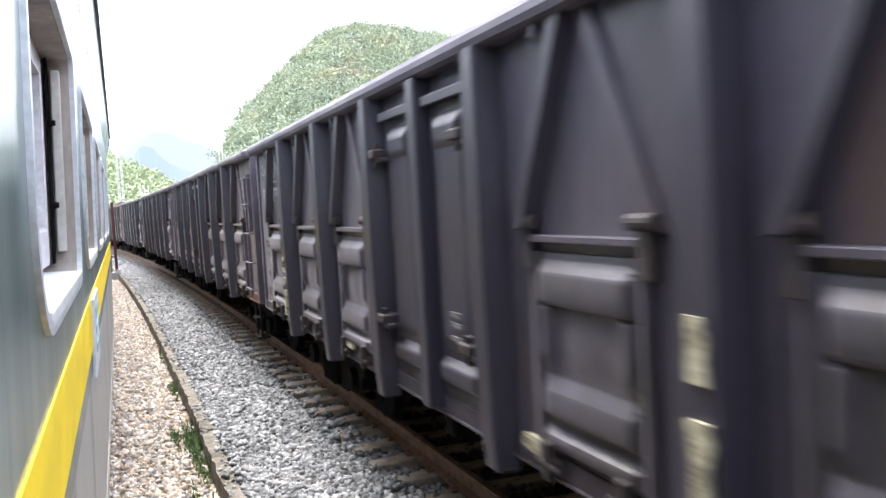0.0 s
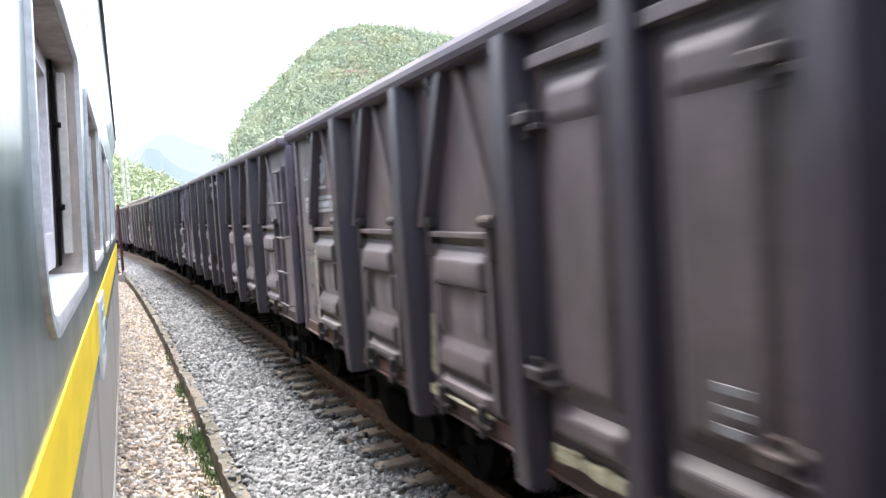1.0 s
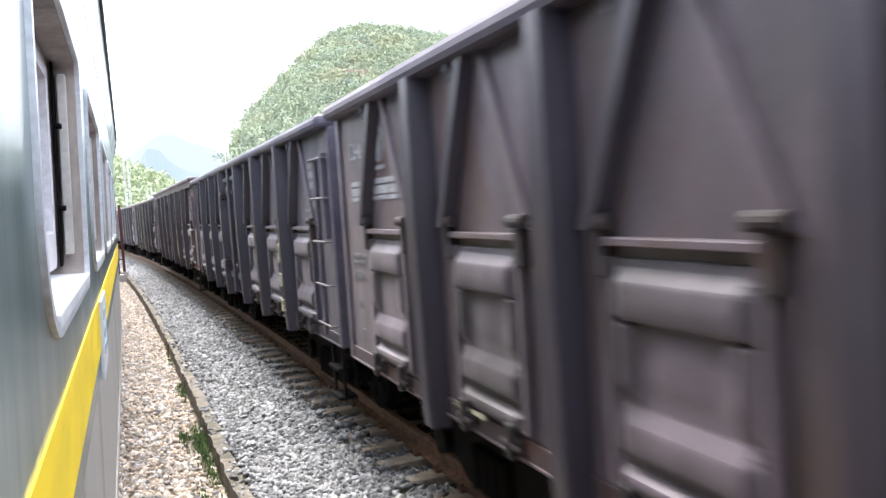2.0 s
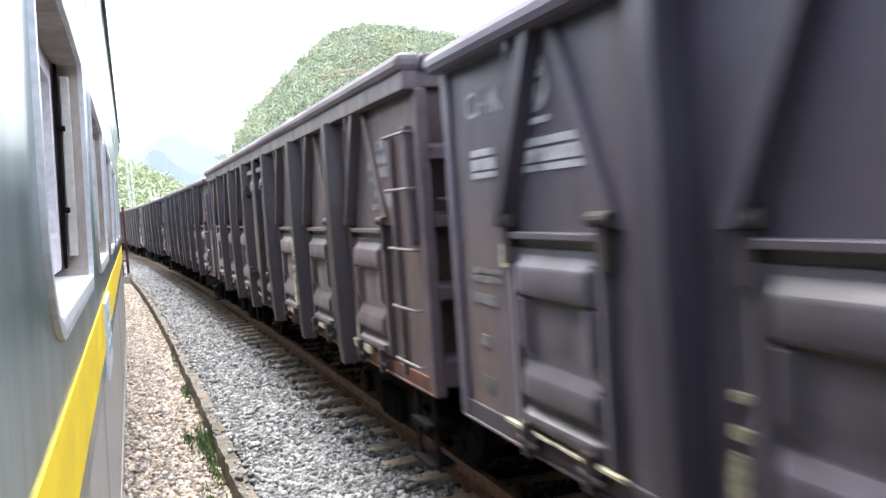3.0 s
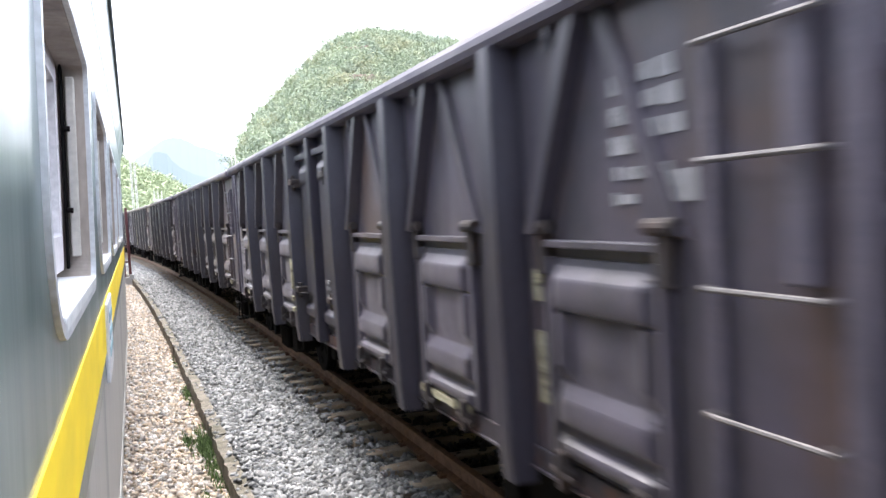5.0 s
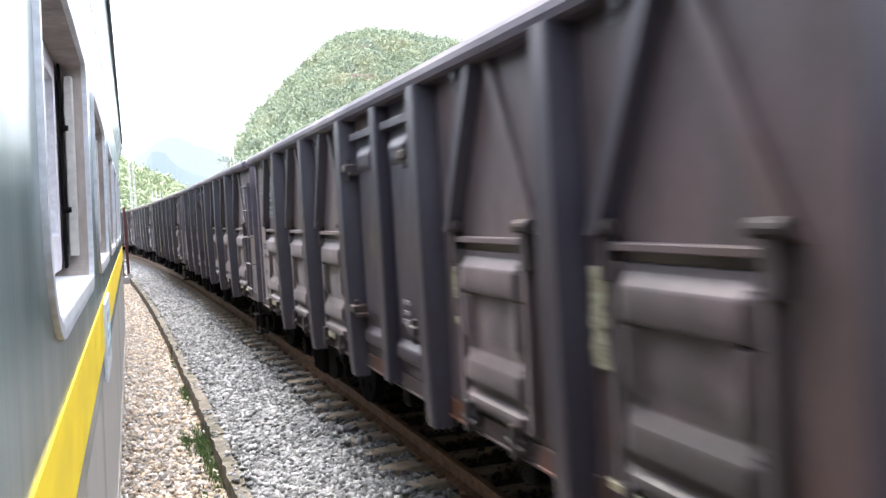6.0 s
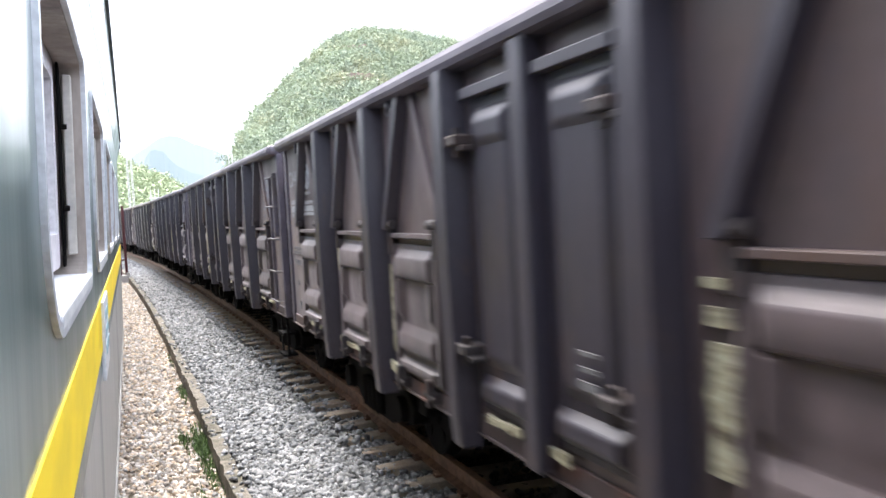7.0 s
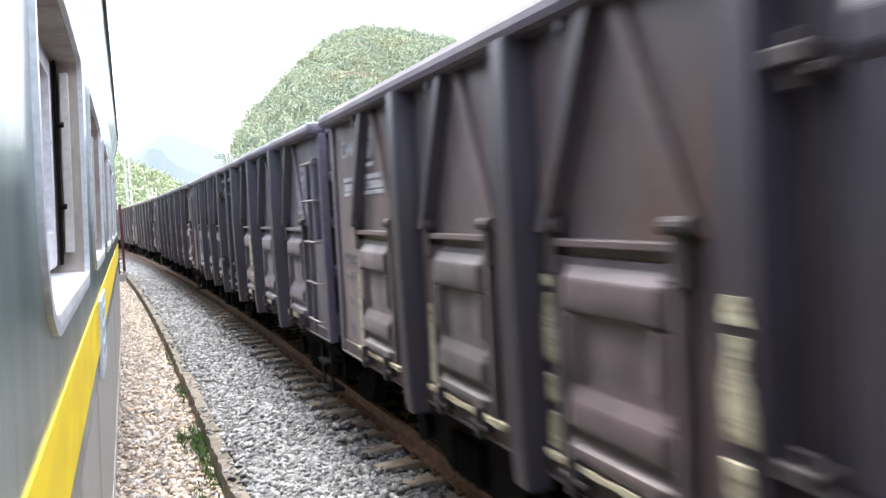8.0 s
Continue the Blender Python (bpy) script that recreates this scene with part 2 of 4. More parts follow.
def box(bm, x0, x1, y0, y1, z0, z1, bev=0.0):
    v = hexa(bm, [(x0, y0, z0), (x1, y0, z0), (x1, y1, z0), (x0, y1, z0), (x0, y0, z1), (x1, y0, z1), (x1, y1, z1), (x0, y1, z1)])
    if bev:
        edges = {e for q in v for e in q.link_edges}
        bmesh.ops.bevel(bm, geom=list(edges), offset=bev, segments=2, profile=0.5, affect="EDGES")
    return bm


def one_box(*a, **k):
    return box(bmesh.new(), *a, **k)


def rod(bm, a, b, r, seg=8):
    a, b = Vector(a), Vector(b)
    q = (b - a).to_track_quat("Z", "Y").to_matrix().to_4x4()
    bmesh.ops.create_cone(bm, cap_ends=True, segments=seg, radius1=r, radius2=r, depth=(b - a).length, matrix=Matrix.Translation((a + b) / 2) @ q)
    return bm


def bulge(bm, sg, x0, x1, y0, y1, z0, z1, iy, iz):
    """A pressed swelling on a side plate, with sloping borders."""
    hexa(bm, [(sg * x0, y0, z0), (sg * x0, y1, z0), (sg * x0, y1, z1), (sg * x0, y0, z1),
              (sg * x1, y0 + iy, z0 + iz), (sg * x1, y1 - iy, z0 + iz), (sg * x1, y1 - iy, z1 - iz), (sg * x1, y0 + iy, z1 - iz)], 0.016)


def sweep(name, profile, s0, s1, step, mat, parent=None, closed=True, lat0=0.0, jitter=0.0):
    """A profile of (lateral, z) carried along the curve."""
    bm = bmesh.new()
    rng = random.Random(name)
    rows = []
    n = max(1, int((s1 - s0) / step))
    for i in range(n + 1):
        s = s0 + (s1 - s0) * i / n
        row = []
        for lat, z in profile:
            p, a = arc(s, lat0 + lat + rng.uniform(-jitter, jitter))
            row.append(bm.verts.new((p.x, p.y, z + rng.uniform(-jitter, jitter))))
        rows.append(row)
    m = len(profile)
    for a, b in zip(rows, rows[1:]):
        for j in range(m if closed else m - 1):
            bm.faces.new((a[j], a[(j + 1) % m], b[(j + 1) % m], b[j]))
    if closed:
        bm.faces.new(rows[0])
        bm.faces.new(rows[-1][::-1])
    return part(name, bm, mat, parent)


def mass(name, verts, faces, mat):
    """One mesh from arrays of vertices and triangles."""
    me = bpy.data.meshes.new(name)
    me.vertices.add(len(verts))
    me.vertices.foreach_set("co", np.asarray(verts, np.float32).ravel())
    f = np.asarray(faces, np.int32)
    me.loops.add(f.size)
    me.loops.foreach_set("vertex_index", f.ravel())
    me.polygons.add(len(f))
    me.polygons.foreach_set("loop_start", np.arange(0, f.size, f.shape[1], dtype=np.int32))
    me.update(calc_edges=True)
    me.materials.append(mat)
    return new(name, me)

# ---- ground, tracks ----
ground = part("ground", one_box(-3000, 3000, -3000, 3000, -2.0, -0.9), FIELD)
tagged(ground, "flat valley floor of rough grass and soil", "ground", kind="structure")
bed = sweep("ballast_bed", [(XF - 2.5, -0.36), (XF - 1.45, -0.265), (XF + 1.6, -0.265), (XF + 3.2, -0.9), (XF - 2.5, -0.9)], -150, 260, 3, BED)
tagged(bed, "grey crushed-stone bed under the freight track", "track bed", kind="structure")
yard = sweep("gravel_bed", [(-5.5, -0.9), (-4.2, -0.3), (-0.5, -0.3), (0.12, -0.44), (0.42, -0.50), (0.50, -0.545), (0.76, -0.545), (0.76, -0.9)], -60, 120, 2, SOIL)
tagged(yard, "buff gravel and soil strip beside the coach track", "track bed", kind="structure")
kerb = tagged(new("kerb"), "weathered concrete kerb edging the ballast", "kerb", kind="structure")
kerb_me = None
for i in range(-6, 60):
    bm = bmesh.new()
    rng = random.Random(i)
    box(bm, -0.068, 0.068, -0.985, 0.985, -0.9, -0.285 + rng.uniform(-0.015, 0.015))
    bmesh.ops.subdivide_edges(bm, edges=[e for e in bm.edges if abs(e.verts[0].co.y - e.verts[1].co.y) > 1], cuts=22, use_grid_fill=True)
    for v in bm.verts:
        v.co.x += 0.026 * noise.noise((v.co.y * 5 + i * 3, v.co.z * 8, v.co.x * 9))
        if v.co.z > -0.5:
            v.co.z += 0.035 * noise.noise((v.co.y * 4 + i * 7, v.co.x * 12, 4)) - 0.02 * abs(noise.noise((v.co.y * 14, i, 2)))
    p, a = arc(i * 1.98 + 1, 0.805)
    ob = part("kerb_stone", bm, KERB, kerb)
    ob.matrix_local = pose(p.x + rng.uniform(-0.008, 0.008), p.y, 0, 0, 0, math.degrees(a))

# unseen wall, added to keep side light out from under the wagons
wall = sweep("retaining_wall", [(5.55, -0.9), (6.25, -0.9), (6.15, 2.95), (5.75, 2.95)], -70, 130, 2.5, MASONRY)
tagged(wall, "unseen low dark wall added behind the freight track to block light", "wall", kind="structure")

RAIL_PROFILE = [(-0.075, -0.176), (0.075, -0.176), (0.075, -0.162), (0.012, -0.135), (0.010, -0.05), (0.036, -0.036), (0.036, -0.006), (0.03, 0), (-0.03, 0), (-0.036, -0.006), (-0.036, -0.036), (-0.010, -0.05), (-0.012, -0.135), (-0.075, -0.162)]
GAUGE = 0.7535


def sleeper_mesh():
    bm = bmesh.new()
    prof = [(-1.25, 0.09), (-0.75, 0.115), (-0.45, 0.105), (0, 0.09), (0.45, 0.105), (0.75, 0.115), (1.25, 0.09)]
    rows = []
    for x, w in prof:
        top = -0.178 if 0.4 < abs(x) < 1.0 else -0.19
        rows.append([bm.verts.new(p) for p in ((x, -w - 0.03, -0.38), (x, w + 0.03, -0.38), (x, w, top - 0.01), (x, w - 0.015, top), (x, -w + 0.015, top), (x, -w, top - 0.01))])
    for a, b in zip(rows, rows[1:]):
        for j in range(6):
            bm.faces.new((a[j], a[(j + 1) % 6], b[(j + 1) % 6], b[j]))
    bm.faces.new(rows[0])
    bm.faces.new(rows[-1])
    return mesh_of("sleeper", bm, CONCRETE)


def clip_mesh():
    bm = bmesh.new()
    for sg in (-1, 1):
        x = sg * 0.105
        box(bm, x - 0.03, x + 0.03, -0.04, 0.04, -0.178, -0.150, 0.006)
        rod(bm, (x, 0, -0.18), (x, 0, -0.115), 0.013)
        rod(bm, (x - 0.03 * sg, -0.05, -0.148), (x + 0.025 * sg, 0.045, -0.14), 0.01, 6)
    return mesh_of("rail_clip", bm, RAIL_RUST)


def railway(name, lat, s0, s1, label, clips):
    t = tagged(new(name), label, "railway track", kind="structure")
    for sg in (-1, 1):
        sweep("rail", RAIL_PROFILE, s0, s1, 2.0, RAIL_RUST, t, lat0=lat + sg * GAUGE)
    sm, cm = sleeper_mesh(), clip_mesh()
    rng = random.Random(5)
    for i in range(int((s1 - s0) / 0.57)):
        s = s0 + 0.05 + i * 0.57
        p, a = arc(s, lat)
        if not -14 < s < 130:
            continue
        ob = part("sleeper", sm, CONCRETE, t)
        ob.matrix_local = pose(p.x, p.y, 0, 0, 0, math.degrees(a) + rng.uniform(-0.5, 0.5))
        if clips and 3 < s < 40:
            c = part("rail_clip", cm, RAIL_RUST, ob)
            c.matrix_local = pose(-GAUGE, 0, 0)
    return t


railway("freight_track", XF, -150, 260, "rusty rails on concrete sleepers in grey ballast", True)
railway("coach_track", XCOACH, -40, 60, "rails on concrete sleepers under the coach", False)


# ---- loose stones ----
def stones(name, count, place, size, mat, seed):
    """Crushed stones: jittered low-poly rocks scattered over a strip of the bed."""
    rng = np.random.default_rng(seed)
    base = np.array([(x, y, z) for x in (-1, 1) for y in (-1, 1) for z in (-1, 1)]) / 1.35
    tri = np.array([(0, 1, 3), (0, 3, 2), (4, 6, 7), (4, 7, 5), (0, 4, 5), (0, 5, 1), (2, 3, 7), (2, 7, 6), (0, 2, 6), (0, 6, 4), (1, 5, 7), (1, 7, 3)])
    s, lat, z = place(rng, count)
    a = s / (R0 + XF)
    pos = np.stack([-R0 + (R0 + lat) * np.cos(a), (R0 + lat) * np.sin(a), z], 1)
    q = rng.normal(size=(count, 4))
    q /= np.linalg.norm(q, axis=1)[:, None]
    w, x, y, zz = q.T
    rot = np.stack([1 - 2 * (y * y + zz * zz), 2 * (x * y - zz * w), 2 * (x * zz + y * w), 2 * (x * y + zz * w), 1 - 2 * (x * x + zz * zz), 2 * (y * zz - x * w), 2 * (x * zz - y * w), 2 * (y * zz + x * w), 1 - 2 * (x * x + y * y)], 1).reshape(-1, 3, 3)
    grow = (size[0] + (size[1] - size[0]) * rng.random((count, 1, 1)) ** 1.6)
    v = base[None] * rng.uniform(0.35, 1.15, (count, 8, 3)) * grow * rng.uniform(0.55, 1.45, (count, 1, 3))
    v = np.einsum("nij,nkj->nki", rot, v) * np.array([1, 1, 0.8]) + pos[:, None]
    faces = (tri[None] + 8 * np.arange(count)[:, None, None]).reshape(-1, 3)
    return mass(name, v.reshape(-1, 3), faces, mat)


def bed_height(lat):
    u = lat - XF
    return np.where(u < -2.4, -0.30, np.where(u < -1.45, -0.36 + (u + 2.55) * 0.086, -0.265))


def near_place(rng, n):
    s = 4.5 + 44 * rng.random(n) ** 1.7
    lat = np.where(rng.random(n) < 0.009, rng.uniform(XF - 2.55, XF - 2.42, n), rng.uniform(XF - 2.41, XF - 0.83, n))
    tie = np.abs(((s + 150 - 0.05) / 0.57 + 0.5) % 1 - 0.5) * 0.57
    on = (tie < 0.135) & (lat > XF - 1.27)
    z = bed_height(lat) + rng.uniform(-0.015, 0.02, n) - np.where(on & (rng.random(n) < np.where(lat < XF - 1.08, 0.42, 0.78)), 0.14, 0.0) + 0.012 * np.sin(lat * 9 + s * 3) + np.where(on & (lat < XF - 1.0), 0.05, 0.0)
    return s, lat, z


def far_place(rng, n):
    s = 40 + 50 * rng.random(n)
    lat = rng.uniform(XF - 2.39, XF - 0.85, n)
    return s, lat, bed_height(lat)


def crib_place(rng, n):
    s = 4 + 26 * rng.random(n)
    lat = rng.uniform(XF - 0.66, XF + 1.6, n)
    return s, lat, rng.uniform(-0.235, -0.185, n)


def yard_place(rng, n):
    s = 4.0 + 40 * rng.random(n) ** 1.6
    lat = rng.uniform(-0.55, 0.715, n)
    z = np.interp(lat, [-0.5, 0.12, 0.42, 0.5, 0.75], [-0.3, -0.44, -0.50, -0.545, -0.545])
    dip = (lat > 0.44) & (rng.random(n) < 0.45)
    return s, lat, z - np.where(dip, 0.06, 0) + rng.uniform(-0.012, 0.018, n)


tagged(stones("ballast_stones", 46000, near_place, (0.023, 0.052), BALLAST, 1), "pale grey crushed stone heaped to the kerb", "ballast", kind="stuff")
tagged(stones("distant_ballast_stones", 5000, far_place, (0.035, 0.06), BALLAST, 2), "pale grey crushed stone along the curve", "ballast", kind="stuff")
tagged(stones("crib_stones", 13000, crib_place, (0.025, 0.05), SHADE_BALLAST, 3), "stones between the freight rails, blackened by painted shade", "ballast", kind="stuff")
tagged(stones("buff_gravel", 34000, yard_place, (0.02, 0.05), GRAVEL, 4), "buff and tan gravel beside the coach", "gravel", kind="stuff")


def weeds(name, s, lat, n, spread, height, seed):
    rng = random.Random(seed)
    bm = bmesh.new()
    for _ in range(n):
        p, a = arc(s + rng.gauss(0, spread[1]), lat + rng.gauss(0, spread[0]))
        z = -0.56
        h, w, t = rng.uniform(0.35, 1) * height, rng.uniform(0.0025, 0.006), rng.uniform(0, 6.28)
        dx, dy = math.cos(t), math.sin(t)
        lean = rng.uniform(0.1, 0.8) * h
        q = [bm.verts.new((p.x - dy * w, p.y + dx * w, z)), bm.verts.new((p.x + dy * w, p.y - dx * w, z)),
             bm.verts.new((p.x + dx * lean * 0.5 + dy * w * 1.4, p.y + dy * lean * 0.5 - dx * w * 1.4, z + h * 0.65)),
             bm.verts.new((p.x + dx * lean * 0.5 - dy * w * 1.4, p.y + dy * lean * 0.5 + dx * w * 1.4, z + h * 0.65)),
             bm.verts.new((p.x + dx * lean, p.y + dy * lean, z + h))]
        bm.faces.new(q[:4])
        bm.faces.new((q[3], q[2], q[4]))
    return tagged(part(name, bm, GRASS), "tuft of fresh green weeds growing against the kerb", "weeds", kind="stuff")


for k, (s, lat, n, sp, hh) in enumerate(((10.2, 0.66, 760, (0.045, 0.42), 0.16), (10.6, 0.47, 150, (0.03, 0.14), 0.16), (9.0, 0.67, 200, (0.04, 0.3), 0.12), (13.6, 0.69, 260, (0.03, 0.35), 0.12), (8.4, 0.5, 130, (0.03, 0.15), 0.1), (17, 0.70, 120, (0.02, 0.5), 0.09))):
    weeds("weeds", s, lat, n, sp, hh, k)

# ---- freight wagons ----
SHEET, OUT = 1.475, 1.63
END = 6.45
POSTS = (-4.37, -2.66, -0.96, 0.94, 2.54, 4.23)
DOORS = (-5.16, -3.42, -1.80, 1.80, 3.42, 5.16)
CACHE = {}


def shared(key, mat, make):
    """Alike parts share one mesh."""
    k = (key, mat.name)
    if k not in CACHE:
        CACHE[k] = mesh_of(key.split(":")[0], make(), mat)
        if key.startswith("drop_door"):
            CACHE[k].polygons.foreach_set("use_smooth", [abs(f.normal.x) > 0.93 for f in CACHE[k].polygons])
    return CACHE[k]


def post_bm(sg):
    bm = bmesh.new()
    def ring(z, w0, w1, out):
        return [(sg * (SHEET - 0.01), -w0, z), (sg * out, -w1, z), (sg * out, w1, z), (sg * (SHEET - 0.01), w0, z)]
    levels = [ring(0.865, 0.095, 0.076, 1.595), ring(1.05, 0.106, 0.081, 1.61), ring(1.9, 0.112, 0.085, OUT), ring(2.3, 0.112, 0.085, OUT), ring(3.03, 0.092, 0.073, OUT - 0.01)]
    vs = [[bm.verts.new(p) for p in r] for r in levels]
    for a, b in zip(vs, vs[1:]):
        for j in range(4):
            bm.faces.new((a[j], a[(j + 1) % 4], b[(j + 1) % 4], b[j]))
    bm.faces.new(vs[0])
    bm.faces.new(vs[-1])
    bmesh.ops.bevel(bm, geom=[e for e in bm.edges if abs(e.verts[0].co.z - e.verts[1].co.z) > 0.05], offset=0.012, segments=2, affect="EDGES")
    return bm


def brace_bm(sg, side):
    """One leg of the inverted V above a door: a deep pressed channel."""
    bm = bmesh.new()
    a, b, w, out = 0.06 * side, 0.50 * side, 0.06, 1.562 if side > 0 else 1.508
    hexa(bm, [(sg * (SHEET - 0.005), b - w, 2.10), (sg * out, b - w * 0.75, 2.12), (sg * out, b + w * 0.75, 2.12), (sg * (SHEET - 0.005), b + w, 2.10),
              (sg * (SHEET - 0.005), a - w, 3.03), (sg * out, a - w * 0.75, 3.03), (sg * out, a + w * 0.75, 3.03), (sg * (SHEET - 0.005), a + w, 3.03)])
    return bm


DOOR_RISE = ((1.10, 0.0), (1.115, 0.045), (1.175, 0.05), (1.20, 0.006), (1.245, 0.006), (1.262, 0.042), (1.275, 0.048), (1.355, 0.050), (1.38, 0.044), (1.44, 0.010), (1.455, 0.006),
             (1.745, 0.006), (1.765, 0.010), (1.782, 0.046), (1.795, 0.052), (1.905, 0.054), (1.925, 0.047), (1.975, 0.010), (1.99, 0.006), (2.01, 0.0))


def door_bm(sg):
    """A pressed drop door in one sheet: two swellings, a sunk plate with raised borders, a folded foot."""
    bm = bmesh.new()
    ys = (-0.455, -0.45, -0.405, -0.385, -0.335, -0.30, -0.255, -0.12, 0.0, 0.12, 0.255, 0.30, 0.335, 0.385, 0.405, 0.45, 0.455)
    zs = []
    for (z0, _), (z1, _) in zip(DOOR_RISE, DOOR_RISE[1:]):
        n = 4 if z1 - z0 > 0.2 else 2
        zs += [z0 + (z1 - z0) * k / n for k in range(n)]
    zs.append(DOOR_RISE[-1][0])
    grid = []
    for z in zs:
        h = float(np.interp(z, [p[0] for p in DOOR_RISE], [p[1] for p in DOOR_RISE]))
        row = []
        for y in ys:
            u = abs(y)
            x = h * float(np.interp(u, (0.335, 0.385), (1, 0)))
            if 1.46 < z < 1.76:
                x = max(x, 0.045 * float(np.interp(u, (0.255, 0.30, 0.335, 0.385), (0, 1, 1, 0)))) + 0.022 * max(0, 1 - (u / 0.26) ** 2) * math.sin(math.pi * (z - 1.46) / 0.3)
            if u > 0.39:
                x = 0.0 if u > 0.452 else 0.032
            row.append(bm.verts.new((sg * (1.488 + x), y, z)))
        grid.append(row)
    for r0, r1 in zip(grid, grid[1:]):
        for j in range(len(ys) - 1):
            bm.faces.new((r0[j], r0[j + 1], r1[j + 1], r1[j]))
    rim = grid[0] + [r[-1] for r in grid[1:]] + grid[-1][-2::-1] + [r[0] for r in grid[-2:0:-1]]
    back = [bm.verts.new((sg * (SHEET - 0.004), v.co.y, v.co.z)) for v in rim]
    for j in range(len(rim)):
        k = (j + 1) % len(rim)
        bm.faces.new((rim[j], rim[k], back[k], back[j]))
    bm.faces.new(back)
    return bm


def hinge_bm(sg):
    bm = bmesh.new()
    box(bm, min(sg * 1.46, sg * 1.525), max(sg * 1.46, sg * 1.525), -0.035, 0.035, 2.115, 2.185, 0.015)
    rod(bm, (sg * 1.522, -0.075, 2.15), (sg * 1.522, 0.075, 2.15), 0.034, 12)
    box(bm, min(sg * 1.475, sg * 1.535), max(sg * 1.475, sg * 1.535), -0.035, 0.035, 1.93, 2.12, 0.008)
    return bm


def leaf_bm(sg):
    """One leaf of the middle double door."""
    bm = bmesh.new()
    def slab(x0, x1, y0, y1, z0, z1, bev=0.006):
        box(bm, min(sg * x0, sg * x1), max(sg * x0, sg * x1), y0, y1, z0, z1, bev)
    slab(SHEET - 0.004, 1.497, -0.33, 0.33, 1.12, 2.92)
    bulge(bm, sg, 1.49, 1.532, -0.25, 0.25, 1.36, 2.80, 0.06, 0.08)
    bulge(bm, sg, 1.525, 1.55, -0.20, 0.20, 2.56, 2.76, 0.03, 0.05)
    bulge(bm, sg, 1.49, 1.55, -0.29, 0.29, 1.15, 1.33, 0.04, 0.05)
    slab(1.49, 1.56, -0.32, 0.32, 2.84, 2.90)
    return bm


def latch_bm(sg):
    bm = bmesh.new()
    box(bm, min(sg * 1.47, sg * 1.63), max(sg * 1.47, sg * 1.63), -0.07, 0.07, -0.03, 0.03, 0.01)
    rod(bm, (sg * 1.585, 0, -0.09), (sg * 1.585, 0, 0.07), 0.026, 8)
    box(bm, min(sg * 1.5, sg * 1.61), max(sg * 1.5, sg * 1.61), -0.12, -0.04, -0.06, -0.03, 0.006)
    return bm


def catch_bm(sg):
    """A drop-door catch: bracket, hook and pin at the sill."""
    bm = bmesh.new()
    box(bm, min(sg * 1.48, sg * 1.545), max(sg * 1.48, sg * 1.545), -0.05, 0.05, 0.985, 1.06, 0.01)
    box(bm, min(sg * 1.52, sg * 1.575), max(sg * 1.52, sg * 1.575), -0.018, 0.028, 0.96, 1.14, 0.008)
    rod(bm, (sg * 1.55, -0.075, 1.02), (sg * 1.55, 0.09, 1.035), 0.016, 8)
    return bm


def ring_bm(sg):
    """A rope ring hanging below the top rail."""
    bm = bmesh.new()
    box(bm, min(sg * 1.53, sg * 1.565), max(sg * 1.53, sg * 1.565), -0.02, 0.02, 2.965, 3.02, 0.006)
    pts = [(0.034 * math.cos(a), 2.945 + 0.034 * math.sin(a)) for a in (0, 1.05, 2.09, 3.14, 4.19, 5.24)]
    for (y0, z0), (y1, z1) in zip(pts, pts[1:] + pts[:1]):
        rod(bm, (sg * 1.555, y0, z0), (sg * 1.555, y1, z1), 0.007, 6)
    return bm


def strip_bm(seed, long, upright, wide, fill):
    """A ragged smear of sealant along a door's edge, in one or several runs."""
    rng = random.Random(seed)
    bm = bmesh.new()
    x0, x1 = -SHEET + 0.004, -SHEET - 0.024
    t, w0, o = 0.0, wide, 0.0
    while t < long - 0.005:
        e = min(t + rng.uniform(0.03, 0.09), long)
        w1 = wide * rng.uniform(0.55, 1.15)
        p = o + rng.uniform(-0.35, 0.35) * wide
        if rng.random() < fill or not bm.verts:
            if upright:
                hexa(bm, [(x0, o - w0, t), (x1, o - w0, t), (x1, o + w0, t), (x0, o + w0, t), (x0, p - w1, e), (x1, p - w1, e), (x1, p + w1, e), (x0, p + w1, e)])
            else:
                hexa(bm, [(x0, t, o - w0), (x1, t, o - w0), (x1, t, o + w0), (x0, t, o + w0), (x0, e, p - w1), (x1, e, p - w1), (x1, e, p + w1), (x0, e, p + w1)])
        t, w0, o = e, w1, p * 0.6
    return bm


